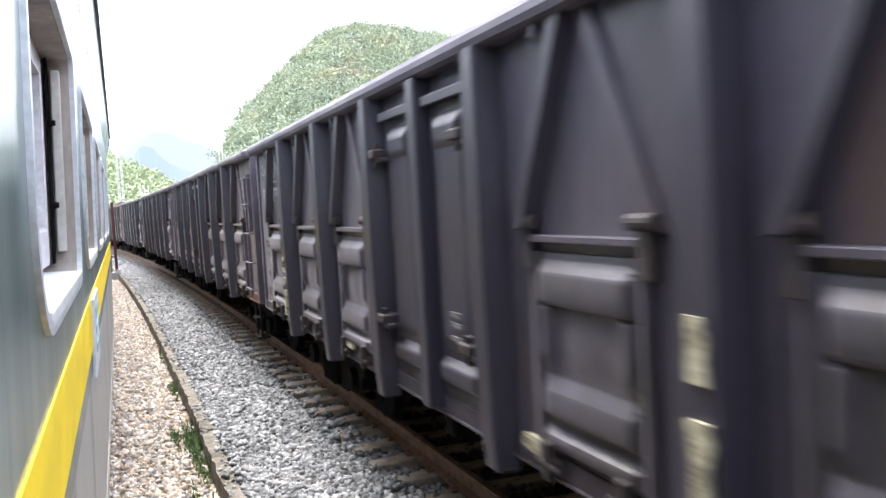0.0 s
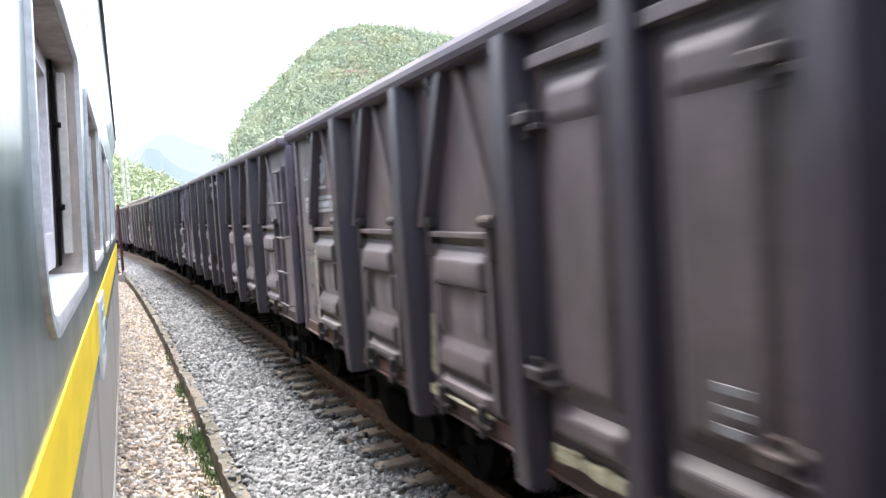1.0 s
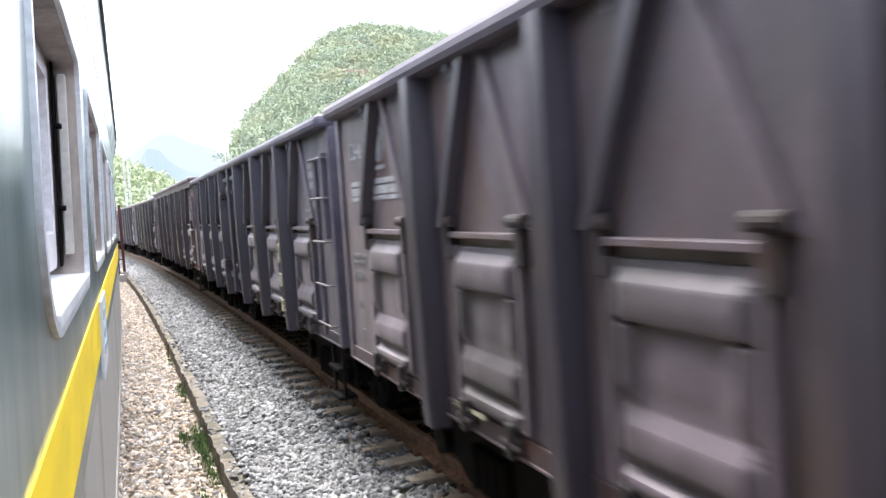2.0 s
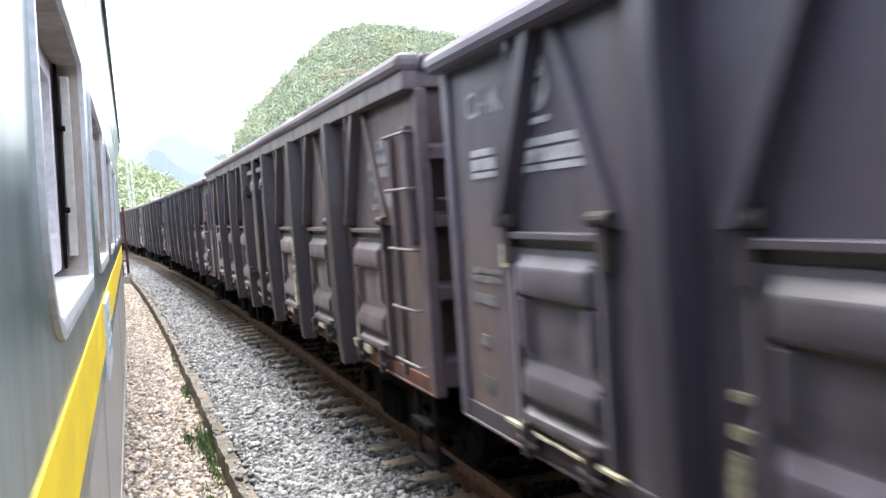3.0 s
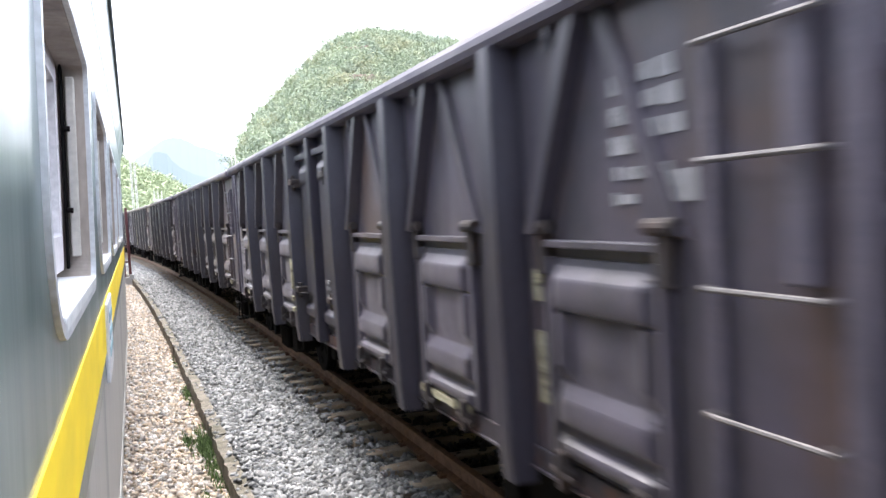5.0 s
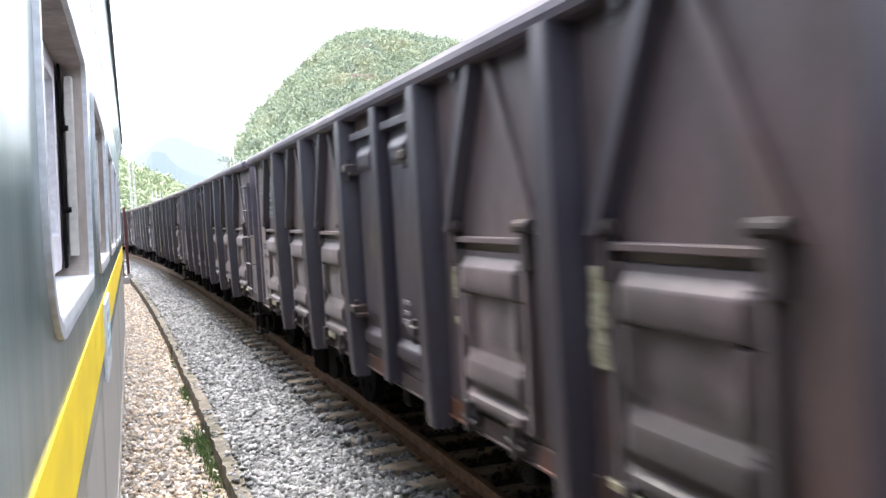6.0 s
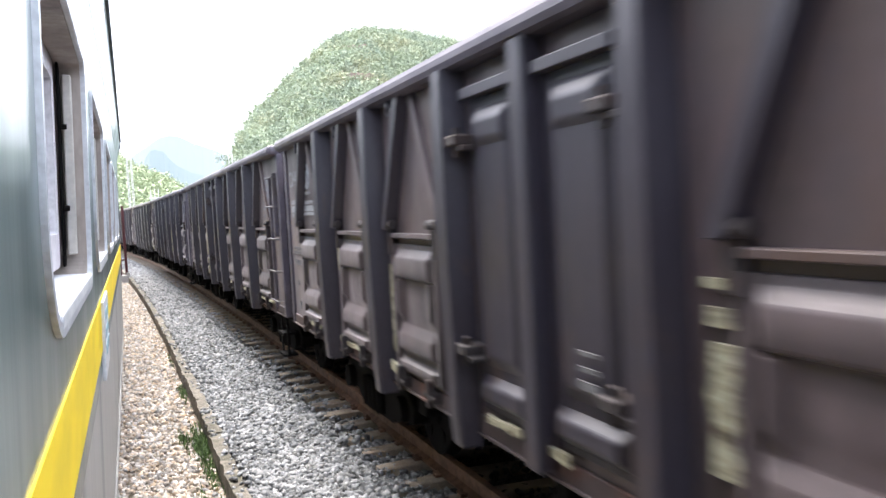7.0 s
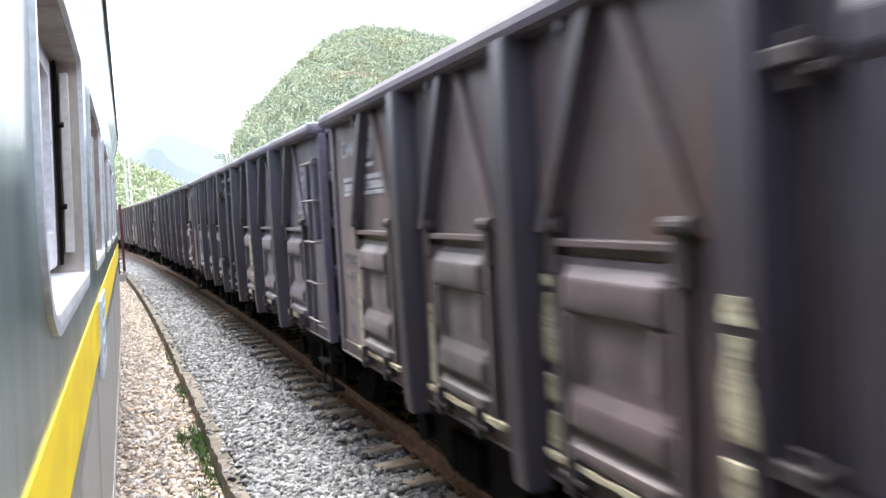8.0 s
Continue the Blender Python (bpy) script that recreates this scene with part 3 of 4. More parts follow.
# Runs of sealant on the near side, wagon by wagon and door by door (counted from the leading end):
# side of the door, from, to along the edge (metres over the floor, or from its leading corner), half width, fill
SEALANT = {
    0: {0: (("L", 1.82, 2.02, 0.045, 1), ("L", 1.46, 1.74, 0.05, 0.9), ("L", 1.10, 1.32, 0.05, 0.9), ("B", 0.0, 0.4, 0.016, 0.9), ("R", 1.58, 1.74, 0.05, 0.9), ("R", 1.46, 1.52, 0.05, 1), ("R", 1.10, 1.38, 0.05, 0.9)),
        1: (("B", 0.0, 0.15, 0.03, 1),), 2: (("B", 0.3, 0.5, 0.025, 1),), 3: (("B", 0.0, 0.16, 0.04, 1), ("R", 1.64, 1.86, 0.045, 0.95), ("R", 1.12, 1.52, 0.045, 0.95)), 5: (("B", 0.1, 0.5, 0.02, 0.8),)},
    1: {0: (("L", 1.12, 1.95, 0.04, 0.7),), 2: (("L", 1.16, 1.55, 0.045, 1), ("B", 0.02, 0.18, 0.03, 1), ("B", 0.25, 0.95, 0.009, 1)), 5: (("B", 0.0, 0.14, 0.035, 1), ("B", 0.2, 0.95, 0.009, 1)), "leaf": ("B", 0.0, 0.95, 0.035, 0.85)},
    2: {4: (("R", 1.85, 1.98, 0.04, 1),), 5: (("B", 0.02, 1.1, 0.011, 1),), 1: (("B", 0.1, 0.5, 0.015, 0.8),)},
    3: {0: (("L", 1.9, 2.02, 0.045, 1), ("B", 0.0, 1.1, 0.010, 1)), 1: (("L", 1.1, 1.6, 0.035, 0.6),), 4: (("R", 1.1, 1.9, 0.04, 0.75),)},
    4: {1: (("B", 0.05, 0.5, 0.03, 0.9),), 2: (("L", 1.1, 1.95, 0.03, 0.6), ("B", 0.1, 0.95, 0.018, 1)), 3: (("L", 1.82, 1.98, 0.04, 1), ("R", 1.24, 1.98, 0.05, 0.85), ("B", 0.3, 0.8, 0.025, 1)), 4: (("B", 0.0, 0.6, 0.02, 0.9),), 5: (("B", 0.0, 0.5, 0.035, 1), ("L", 1.1, 1.3, 0.03, 0.8)), "leaf": ("B", 0.0, 0.95, 0.02, 0.9)},
    5: {0: (("L", 1.25, 1.4, 0.03, 1), ("B", 0.1, 0.7, 0.03, 0.7)), 1: (("B", 0.4, 0.8, 0.02, 1),), 2: (("B", 0.0, 0.85, 0.042, 0.8), ("R", 1.25, 1.78, 0.05, 0.85)), 3: (("L", 1.2, 1.95, 0.03, 0.8),), 4: (("L", 1.85, 1.95, 0.03, 1), ("B", 0.5, 0.8, 0.02, 1)), 5: (("B", 0.0, 0.95, 0.035, 0.95),), "leaf": ("B", 0.0, 0.8, 0.014, 1)},
    6: {0: (("L", 1.2, 1.9, 0.035, 0.7), ("B", 0.0, 0.8, 0.025, 0.8)), 2: (("R", 1.2, 1.8, 0.045, 0.8),), 4: (("B", 0.1, 0.9, 0.025, 0.9),), 5: (("L", 1.3, 1.95, 0.03, 0.7),)},
    7: {0: (("B", 0.0, 1.05, 0.032, 0.95),), 1: (("L", 1.68, 1.98, 0.045, 1),), 2: (("B", 0.1, 0.5, 0.03, 0.9),), 3: (("L", 1.55, 1.9, 0.02, 0.7),), 4: (("L", 1.55, 1.98, 0.05, 1), ("B", 0.1, 1.0, 0.018, 0.9)), 5: (("L", 1.86, 1.93, 0.03, 1), ("L", 1.52, 1.58, 0.03, 1), ("L", 1.26, 1.32, 0.03, 1), ("B", 0.85, 1.1, 0.04, 1))},
    8: {0: (("B", 0.5, 0.9, 0.02, 0.9),), 1: (("L", 1.72, 1.96, 0.03, 1), ("B", 0.05, 0.8, 0.02, 0.85)), 2: (("L", 1.2, 1.85, 0.032, 0.95), ("B", 0.0, 0.16, 0.035, 1)), 3: (("L", 1.3, 1.98, 0.06, 0.85),), 4: (("L", 1.8, 1.95, 0.03, 1), ("B", 0.0, 0.6, 0.03, 0.6)), 5: (("L", 1.18, 1.85, 0.035, 0.8), ("B", 0.0, 1.1, 0.022, 0.9)), "leaf": ("B", 0.1, 0.95, 0.03, 0.75)},
    9: {0: (("L", 1.1, 1.7, 0.03, 0.9), ("B", 0.0, 1.1, 0.016, 1)), 1: (("L", 1.1, 1.62, 0.045, 0.95), ("B", 0.0, 1.15, 0.018, 1)), 2: (("L", 1.1, 1.98, 0.045, 0.8), ("B", 0.0, 1.2, 0.018, 1), ("R", 1.1, 1.95, 0.047, 0.85)), 3: (("L", 1.1, 1.6, 0.03, 0.95), ("B", 0.0, 1.0, 0.02, 1)), 4: (("L", 1.1, 1.55, 0.035, 0.95), ("B", 0.0, 1.15, 0.018, 1)), 5: (("L", 1.1, 1.7, 0.035, 0.95), ("B", 0.0, 1.2, 0.017, 1), ("R", 1.1, 1.5, 0.045, 0.97))},
}


def bogie_frame_bm(sg):
    bm = bmesh.new()
    prof = [(-1.15, 0.52), (-1.02, 0.62), (-0.55, 0.70), (0.55, 0.70), (1.02, 0.62), (1.15, 0.52), (1.10, 0.36), (0.72, 0.36), (0.5, 0.24), (-0.5, 0.24), (-0.72, 0.36), (-1.10, 0.36)]
    a = [bm.verts.new((sg * 0.94, y, z)) for y, z in prof]
    b = [bm.verts.new((sg * 1.10, y, z)) for y, z in prof]
    bm.faces.new(a)
    bm.faces.new(b)
    for j in range(len(prof)):
        k = (j + 1) % len(prof)
        bm.faces.new((a[j], a[k], b[k], b[j]))
    for y in (-0.22, -0.07, 0.07, 0.22):
        rod(bm, (sg * 1.13, y, 0.28), (sg * 1.13, y, 0.58), 0.05, 8)
    for y in (-0.875, 0.875):
        rod(bm, (sg * 1.0, y, 0.46), (sg * 1.17, y, 0.46), 0.12, 12)
    return bm


def wheelset_bm():
    bm = bmesh.new()
    rod(bm, (-1.0, 0, 0), (1.0, 0, 0), 0.075, 10)
    for sg in (-1, 1):
        rod(bm, (sg * 0.70, 0, 0), (sg * 0.80, 0, 0), 0.42, 28)
        rod(bm, (sg * 0.675, 0, 0), (sg * 0.70, 0, 0), 0.45, 28)
        rod(bm, (sg * 0.80, 0, 0), (sg * 0.82, 0, 0), 0.14, 12)
        for k in range(5):
            t = k * 1.2566
            rod(bm, (sg * 0.79, 0.27 * math.cos(t), 0.27 * math.sin(t)), (sg * 0.812, 0.27 * math.cos(t), 0.27 * math.sin(t)), 0.05, 6)
    return bm


def end_wall_bm(e):
    bm = bmesh.new()
    box(bm, -1.44, 1.44, e * (END - 0.10) - (0.04 if e > 0 else 0), e * (END - 0.10) + (0 if e > 0 else 0.04), 1.02, 3.05)
    return bm


def rib_bm(e, x, h):
    """A pressed stiffener across the end wall, its upper flank sloping."""
    bm = bmesh.new()
    y0, y1 = e * (END - 0.11), e * (END + 0.05)
    hexa(bm, [(-x, y0, -h / 2), (x, y0, -h / 2), (x, y0, h / 2 + 0.02), (-x, y0, h / 2 + 0.02), (-x, y1, -h / 2 + 0.01), (x, y1, -h / 2 + 0.01), (x, y1, h / 2 - 0.02), (-x, y1, h / 2 - 0.02)])
    return bm


def text_mesh(words, size):
    cu = bpy.data.curves.new("lettering", "FONT")
    cu.body, cu.size, cu.align_x, cu.extrude = words, size, "CENTER", 0.0015
    tmp = bpy.data.objects.new("lettering", cu)
    scene.collection.objects.link(tmp)
    me = bpy.data.meshes.new_from_object(tmp.evaluated_get(bpy.context.evaluated_depsgraph_get()))
    bpy.data.objects.remove(tmp)
    me.materials.clear()
    me.materials.append(WHITE_MARK)
    return me


TYPE_TEXT = text_mesh("C64K", 0.205)
LARGE_TYPE_TEXT = text_mesh("C64K", 0.255)


def marks_bm(rows, seed):
    """Plain bars for writing that is not to be read: rows of (y0, y1, z0, z1), cut into short blocks."""
    rng = random.Random(seed)
    bm = bmesh.new()
    for y0, y1, z0, z1, step in rows:
        y = y0
        while y < y1 - 0.01:
            d = min(step * rng.uniform(0.8, 1.2), y1 - y)
            e = y + d * 0.7
            if z1 - z0 > 0.12:
                box(bm, -SHEET - 0.006, -SHEET + 0.004, y, e, z0 + rng.uniform(0, 0.02), z1 - rng.uniform(0, 0.02))
            else:
                box(bm, -SHEET - 0.006, -SHEET + 0.004, y, y + d * 0.8, z0 + rng.uniform(0, 0.012), z1 - rng.uniform(0, 0.012))
            y += d
    return bm


def number_bm(rows, seed):
    """A painted number as plain bars: three lines of short strokes in each row."""
    rng = random.Random(seed)
    bm = bmesh.new()
    for y0, y1, z0, z1 in rows:
        h = z1 - z0
        for low, high in ((0.0, 0.2), (0.28, 0.66), (0.76, 1.0)):
            y = y0
            while y < y1 - 0.02:
                e = min(y + rng.uniform(0.07, 0.105), y1)
                box(bm, -SHEET - 0.006, -SHEET + 0.004, y, e - 0.016, z0 + h * low, z0 + h * high)
                y = e
    return bm


def emblem_bm():
    """The round railway mark as a plain ring with a foot."""
    bm = bmesh.new()
    for k in range(20):
        a0, a1 = 6.2832 * k / 20, 6.2832 * (k + 1) / 20
        c = lambda r, a, x: (x, 5.30 + r * math.sin(a), 2.68 + r * math.cos(a))
        hexa(bm, [c(0.105, a0, -SHEET), c(0.14, a0, -SHEET), c(0.14, a1, -SHEET), c(0.105, a1, -SHEET), c(0.105, a0, -SHEET - 0.006), c(0.14, a0, -SHEET - 0.006), c(0.14, a1, -SHEET - 0.006), c(0.105, a1, -SHEET - 0.006)])
    bmesh.ops.remove_doubles(bm, verts=bm.verts, dist=0.0005)
    box(bm, -SHEET - 0.006, -SHEET, 5.27, 5.33, 2.585, 2.73)
    box(bm, -SHEET - 0.006, -SHEET, 5.23, 5.37, 2.70, 2.74)
    box(bm, -SHEET - 0.006, -SHEET, 5.18, 5.42, 2.485, 2.515)
    return bm


WHEELS = []


def wagon(tone, seed, place, label, board=0.0):
    P = PAL[tone]
    w = new("gondola_wagon")
    tagged(w, label, "freight wagon", group="wagons of the passing freight train")
    fr, pa, do, si = P["frame"], P["panel"], P["door"], P["sill"]

    def put(name, key, mat, make, parent=None, at=None, lab=""):
        ob = part(name, shared(key, mat, make), mat, parent or w, lab)
        if at:
            ob.matrix_local = pose(*at)
        return ob

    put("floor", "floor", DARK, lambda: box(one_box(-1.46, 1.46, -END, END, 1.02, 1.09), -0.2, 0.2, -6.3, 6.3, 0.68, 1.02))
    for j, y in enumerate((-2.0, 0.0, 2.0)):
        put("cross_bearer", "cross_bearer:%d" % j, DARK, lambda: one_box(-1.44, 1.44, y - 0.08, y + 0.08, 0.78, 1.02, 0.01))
    for sg in (-1, 1):
        t = "%+d" % sg
        lo, hi = min(sg * (SHEET - 0.03), sg * SHEET), max(sg * (SHEET - 0.03), sg * SHEET)
        put("side_panel", "side_panel:" + t, pa, lambda: one_box(lo, hi, -END, END, 1.05, 3.04))
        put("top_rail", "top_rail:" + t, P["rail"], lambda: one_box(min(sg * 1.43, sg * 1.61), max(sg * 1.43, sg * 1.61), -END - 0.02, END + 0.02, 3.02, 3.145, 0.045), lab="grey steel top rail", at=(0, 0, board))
        put("side_sill", "side_sill:" + t, si, lambda: box(one_box(min(sg * 1.40, sg * 1.49), max(sg * 1.40, sg * 1.49), -END, END, 0.945, 1.06, 0.008), min(sg * 1.44, sg * 1.505), max(sg * 1.44, sg * 1.505), -END, END, 0.94, 0.958, 0.006), lab="rusty lower side sill")
        if board:
            put("raised_board", "raised_board:" + t, pa, lambda: one_box(min(sg * 1.46, sg * 1.575), max(sg * 1.46, sg * 1.575), -END, END, 3.022, 3.03 + board, 0.008), lab="rust-red board raising the side")
        for y in POSTS:
            put("post", "post:" + t, fr, lambda: post_bm(sg), at=(0, y, 0))
        for e in (-1, 1):
            put("corner_post", "corner_post:" + t + str(e), P["rail"], lambda: one_box(min(sg * 1.42, sg * 1.50), max(sg * 1.42, sg * 1.50), min(e * 6.37, e * 6.48), max(e * 6.37, e * 6.48), 0.94, 3.03, 0.01))
        put("middle_post", "middle_post:" + t, fr, lambda: one_box(min(sg * 1.46, sg * 1.59), max(sg * 1.46, sg * 1.59), -0.075, 0.075, 0.98, 3.03, 0.015))
        for y in (-0.43, 0.43):
            leaf = put("door_leaf", "door_leaf:" + t, fr if tone in (0, 3) else do, lambda: leaf_bm(sg), at=(0, y, 0))
            side = 1 if y > 0 else -1
            for z in (1.46, 2.62):
                put("latch", "latch:" + t, LATCH, lambda: latch_bm(sg), leaf, (0, side * 0.31, z))
        for y in DOORS:
            d = put("drop_door", "drop_door:" + t, do, lambda: door_bm(sg), at=(0, y, 0))
            for h in (-0.455, 0.455):
                put("hinge", "hinge:" + t, LATCH, lambda: hinge_bm(sg), d, (0, h, 0))
            put("hinge_rail", "hinge_rail:" + t, pa, lambda: one_box(min(sg * 1.47, sg * 1.532), max(sg * 1.47, sg * 1.532), -0.415, 0.415, 2.055, 2.09, 0.006), at=(0, y, 0))
            for h in (-0.3, 0.3):
                put("catch", "catch:" + t, LATCH, lambda: catch_bm(sg), d, (0, h, 0))
            put("rope_ring", "rope_ring:" + t, fr, lambda: ring_bm(sg), at=(0, y + 0.25, 0))
            for s2 in (-1, 1):
                # the leg turned downward takes the darker paint, its shade put into colour
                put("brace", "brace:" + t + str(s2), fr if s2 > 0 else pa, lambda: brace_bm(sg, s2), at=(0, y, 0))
    seal = SEALANT[place] if place in SEALANT else SEALANT[(place * 3 + 1) % 9]
    for n, y in enumerate(sorted(DOORS, reverse=True)):
        for side, lo, hi, wide, fill in seal[n] if n in seal else ():
            smear = strip_bm(seed * 7 + n * 3 + len(side + str(lo)), hi - lo, side != "B", wide, fill)
            ob = part("sealant_strip", smear, CREAM, w, "cream sealant smeared along the door edge")
            ob.matrix_local = pose(-0.036, y + 0.58 - hi, 1.078) if side == "B" else pose(0, y + 0.56, lo) if side == "L" else pose(0, y - 0.69, lo) if n == 5 else pose(-0.142, sorted(POSTS, reverse=True)[n + (n > 2)], lo)
            tagged(ob, kind="stuff")
    if "leaf" in seal:
        _, lo, hi, wide, fill = seal["leaf"]
        ob = part("sealant_strip", strip_bm(seed, hi - lo, False, wide, fill), CREAM, w, "cream sealant under the middle door")
        ob.matrix_local = pose(-0.036, 0.72 - hi, 1.085)
        tagged(ob, kind="stuff")
    for e in (-1, 1):
        put("end_wall", "end_wall:%d" % e, pa, lambda: end_wall_bm(e))
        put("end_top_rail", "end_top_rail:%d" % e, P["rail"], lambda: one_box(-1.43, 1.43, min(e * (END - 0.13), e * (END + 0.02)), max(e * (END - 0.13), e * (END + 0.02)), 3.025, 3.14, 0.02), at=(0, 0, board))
        if board:
            put("raised_end_board", "raised_end_board:%d" % e, pa, lambda: one_box(-1.455, 1.455, min(e * (END - 0.12), e * (END - 0.03)), max(e * (END - 0.12), e * (END - 0.03)), 3.04, 3.03 + board, 0.008))
        for z, x, h in ((2.60, 1.42, 0.10), (2.14, 1.42, 0.10), (1.65, 1.42, 0.11), (1.10, 1.42, 0.20)):
            put("end_rib", "end_rib:%d%.2f" % (e, h), P["rail"], lambda: rib_bm(e, x, h), at=(0, 0, z))
        put("grab_rail", "grab_rail:%d" % e, STEEL, lambda: rod(rod(rod(bmesh.new(), (-1.36, e * (END + 0.02), 2.285), (-0.3, e * (END + 0.02), 2.285), 0.011), (-1.36, e * (END - 0.07), 2.285), (-1.36, e * (END + 0.03), 2.285), 0.011), (-0.3, e * (END - 0.07), 2.285), (-0.3, e * (END + 0.03), 2.285), 0.011), lab="thin steel grab rail")
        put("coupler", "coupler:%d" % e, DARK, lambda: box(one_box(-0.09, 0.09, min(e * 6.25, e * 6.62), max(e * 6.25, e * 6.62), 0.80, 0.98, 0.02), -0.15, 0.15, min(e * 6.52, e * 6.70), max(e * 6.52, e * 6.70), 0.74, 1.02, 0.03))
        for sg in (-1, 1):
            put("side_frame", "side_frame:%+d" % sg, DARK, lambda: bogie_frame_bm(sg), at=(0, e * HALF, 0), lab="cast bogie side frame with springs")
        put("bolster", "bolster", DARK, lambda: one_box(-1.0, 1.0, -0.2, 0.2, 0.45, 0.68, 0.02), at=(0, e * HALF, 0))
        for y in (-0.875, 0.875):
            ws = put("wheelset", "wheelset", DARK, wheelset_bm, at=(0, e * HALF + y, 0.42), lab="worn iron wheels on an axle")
            WHEELS.append((ws, e * HALF + y))
    # ladder and step at the trailing corner
    for sg, e in ((-1, -1), (1, 1)):
        lad = put("ladder", "ladder:%+d" % sg, P["rail"], lambda: box(box(bmesh.new(), min(sg * 1.475, sg * 1.54), max(sg * 1.475, sg * 1.54), min(e * 6.21, e * 6.31), max(e * 6.21, e * 6.31), 1.98, 2.80, 0.012), min(sg * 1.475, sg * 1.51), max(sg * 1.475, sg * 1.51), min(e * 5.84, e * 5.89), max(e * 5.84, e * 5.89), 1.0, 2.76, 0.005))
        for z in (1.14, 1.53, 1.95, 2.37, 2.75):
            put("rung", "rung:%+d" % sg, STEEL, lambda: rod(rod(rod(bmesh.new(), (sg * 1.56, e * 5.88, 0), (sg * 1.56, e * 6.37, 0), 0.011), (sg * 1.47, e * 5.88, 0), (sg * 1.565, e * 5.88, 0), 0.011), (sg * 1.47, e * 6.37, 0), (sg * 1.565, e * 6.37, 0), 0.009), lad, (0, 0, z))
        put("step", "step:%+d" % sg, DARK, lambda: box(box(box(box(bmesh.new(), sg * 1.47 - 0.012, sg * 1.47 + 0.012, e * 6.36 - 0.03, e * 6.36 + 0.03, 0.42, 1.0), sg * 1.47 - 0.012, sg * 1.47 + 0.012, e * 6.0 - 0.03, e * 6.0 + 0.03, 0.42, 1.0), sg * 1.44 - 0.09, sg * 1.44 + 0.09, min(e * 6.0, e * 6.36), max(e * 6.0, e * 6.36), 0.42, 0.45), sg * 1.44 - 0.09, sg * 1.44 + 0.09, min(e * 6.0, e * 6.36), max(e * 6.0, e * 6.36), 0.70, 0.73))
    # lettering on the near side
    big = place in (6, 8)
    up = (0.12, -0.02, 0.05)[place % 3] if place != 8 else -0.02
    tx = part("type_lettering", LARGE_TYPE_TEXT if big else TYPE_TEXT, WHITE_MARK, w, "white stencilled type lettering")
    tx.matrix_local = Matrix.Translation((-SHEET - 0.004, 5.99 if big else 5.91, 2.60 + up)) @ Matrix(((0, 0, -1), (-1, 0, 0), (0, 1, 0))).to_4x4()
    tagged(put("emblem", "emblem", WHITE_MARK, emblem_bm, lab="white painted round mark", at=(0, 0, up)), kind="stuff")
    v = seed % 3
    tagged(put("wagon_number", "wagon_number:%d%d" % (v, big), WHITE_MARK, lambda: number_bm([(4.90, 5.61, 2.26, 2.42), (5.80, 6.24 if big else 6.13, 2.24 if big else 2.26, 2.44 if big else 2.42)], v), lab="white painted number reduced to bars", at=(0, 0, up)), kind="stuff")
    tagged(put("plate_writing", "plate_writing:%d" % v, FAINT_MARK, lambda: marks_bm([(5.82, 6.23, 1.84, 1.88, 0.07), (5.82, 6.23, 1.79, 1.83, 0.09), (5.90, 6.22, 1.66, 1.73, 0.12), (6.02, 6.16, 1.42, 1.49, 0.15), (6.0, 6.14, 1.14, 1.26, 0.15)], v + 5), lab="rows of small white writing"), kind="stuff")
    tagged(put("capacity_writing", "capacity_writing:%d" % v, MID_MARK, lambda: marks_bm([(-5.20, -5.02, 2.60 - 0.115 * q, 2.68 - 0.115 * q, 0.18) for q in range(3)] + [(-5.46 - 0.02 * q, -5.25, 2.63 - 0.105 * q, 2.71 - 0.105 * q, 0.12) for q in range(3)] + [(-5.42, -5.06, 2.27, 2.33, 0.16), (-5.56, -5.36, 2.18, 2.30, 0.1), (-5.20, -5.05, 2.17, 2.225, 0.14)], v + 9), lab="block of small white writing", at=(0, 0, 0) if place == 2 else (0, -0.2, 0.06)), kind="stuff")
    tagged(put("door_writing", "door_writing:%d" % v, FAINT_MARK, lambda: marks_bm([(-0.58, -0.40, 1.60 - 0.07 * q, 1.64 - 0.07 * q, 0.2) for q in range(3)], v + 15), lab="small white writing", at=(-0.085, 0, 0)), kind="stuff")
    if place != 0:
        return w
    put("tally_plate", "tally_plate", P["rail"], lambda: one_box(-SHEET - 0.012, -SHEET + 0.004, 4.56, 4.74, 2.36, 2.54, 0.003), lab="small grey tally plate")
    put("tally_bar", "tally_bar", WHITE_MARK, lambda: one_box(-SHEET - 0.016, -SHEET + 0.004, 4.55, 4.76, 2.56, 2.585), lab="white bar over the plate")
    return w


TONES = [0, 0, 0, 1, 4, 0, 2, 1, 0, 3, 3, 3, 0, 3, 1, 2, 3, 0]
LOOKS = ("charcoal grey steel open wagon with white lettering", "brown-grey dusty steel open wagon with cream sealant", "rust-stained brown steel open wagon", "weathered dark grey-brown steel open wagon", "dusty mauve-grey steel open wagon")
wagons = []
for i, tone in enumerate(TONES):
    wagons.append((wagon(tone, 100 + i, i - 2, LOOKS[tone] + (" raised by a side board" if i == 6 else ""), 0.12 if i == 6 else 0.0), i - 2))

# ---- the standing passenger coach ----
COACH_Y = 1.0
W0, WP, WW = 1.46 - COACH_Y, 2.2, 1.57      # first window beside the camera, window spacing, width
WZ0, WZ1 = 2.085, 2.825
CX, CT = 1.55, 0.11
CL = 12.75
coach = tagged(new("passenger_coach"), "dark green passenger coach with a yellow waist stripe, windows open", "railway coach")
coach.matrix_world = pose(-WALL - 0.004 - 1.55 - 0.071, COACH_Y, 0.05, 0, 1.95, 0.30)
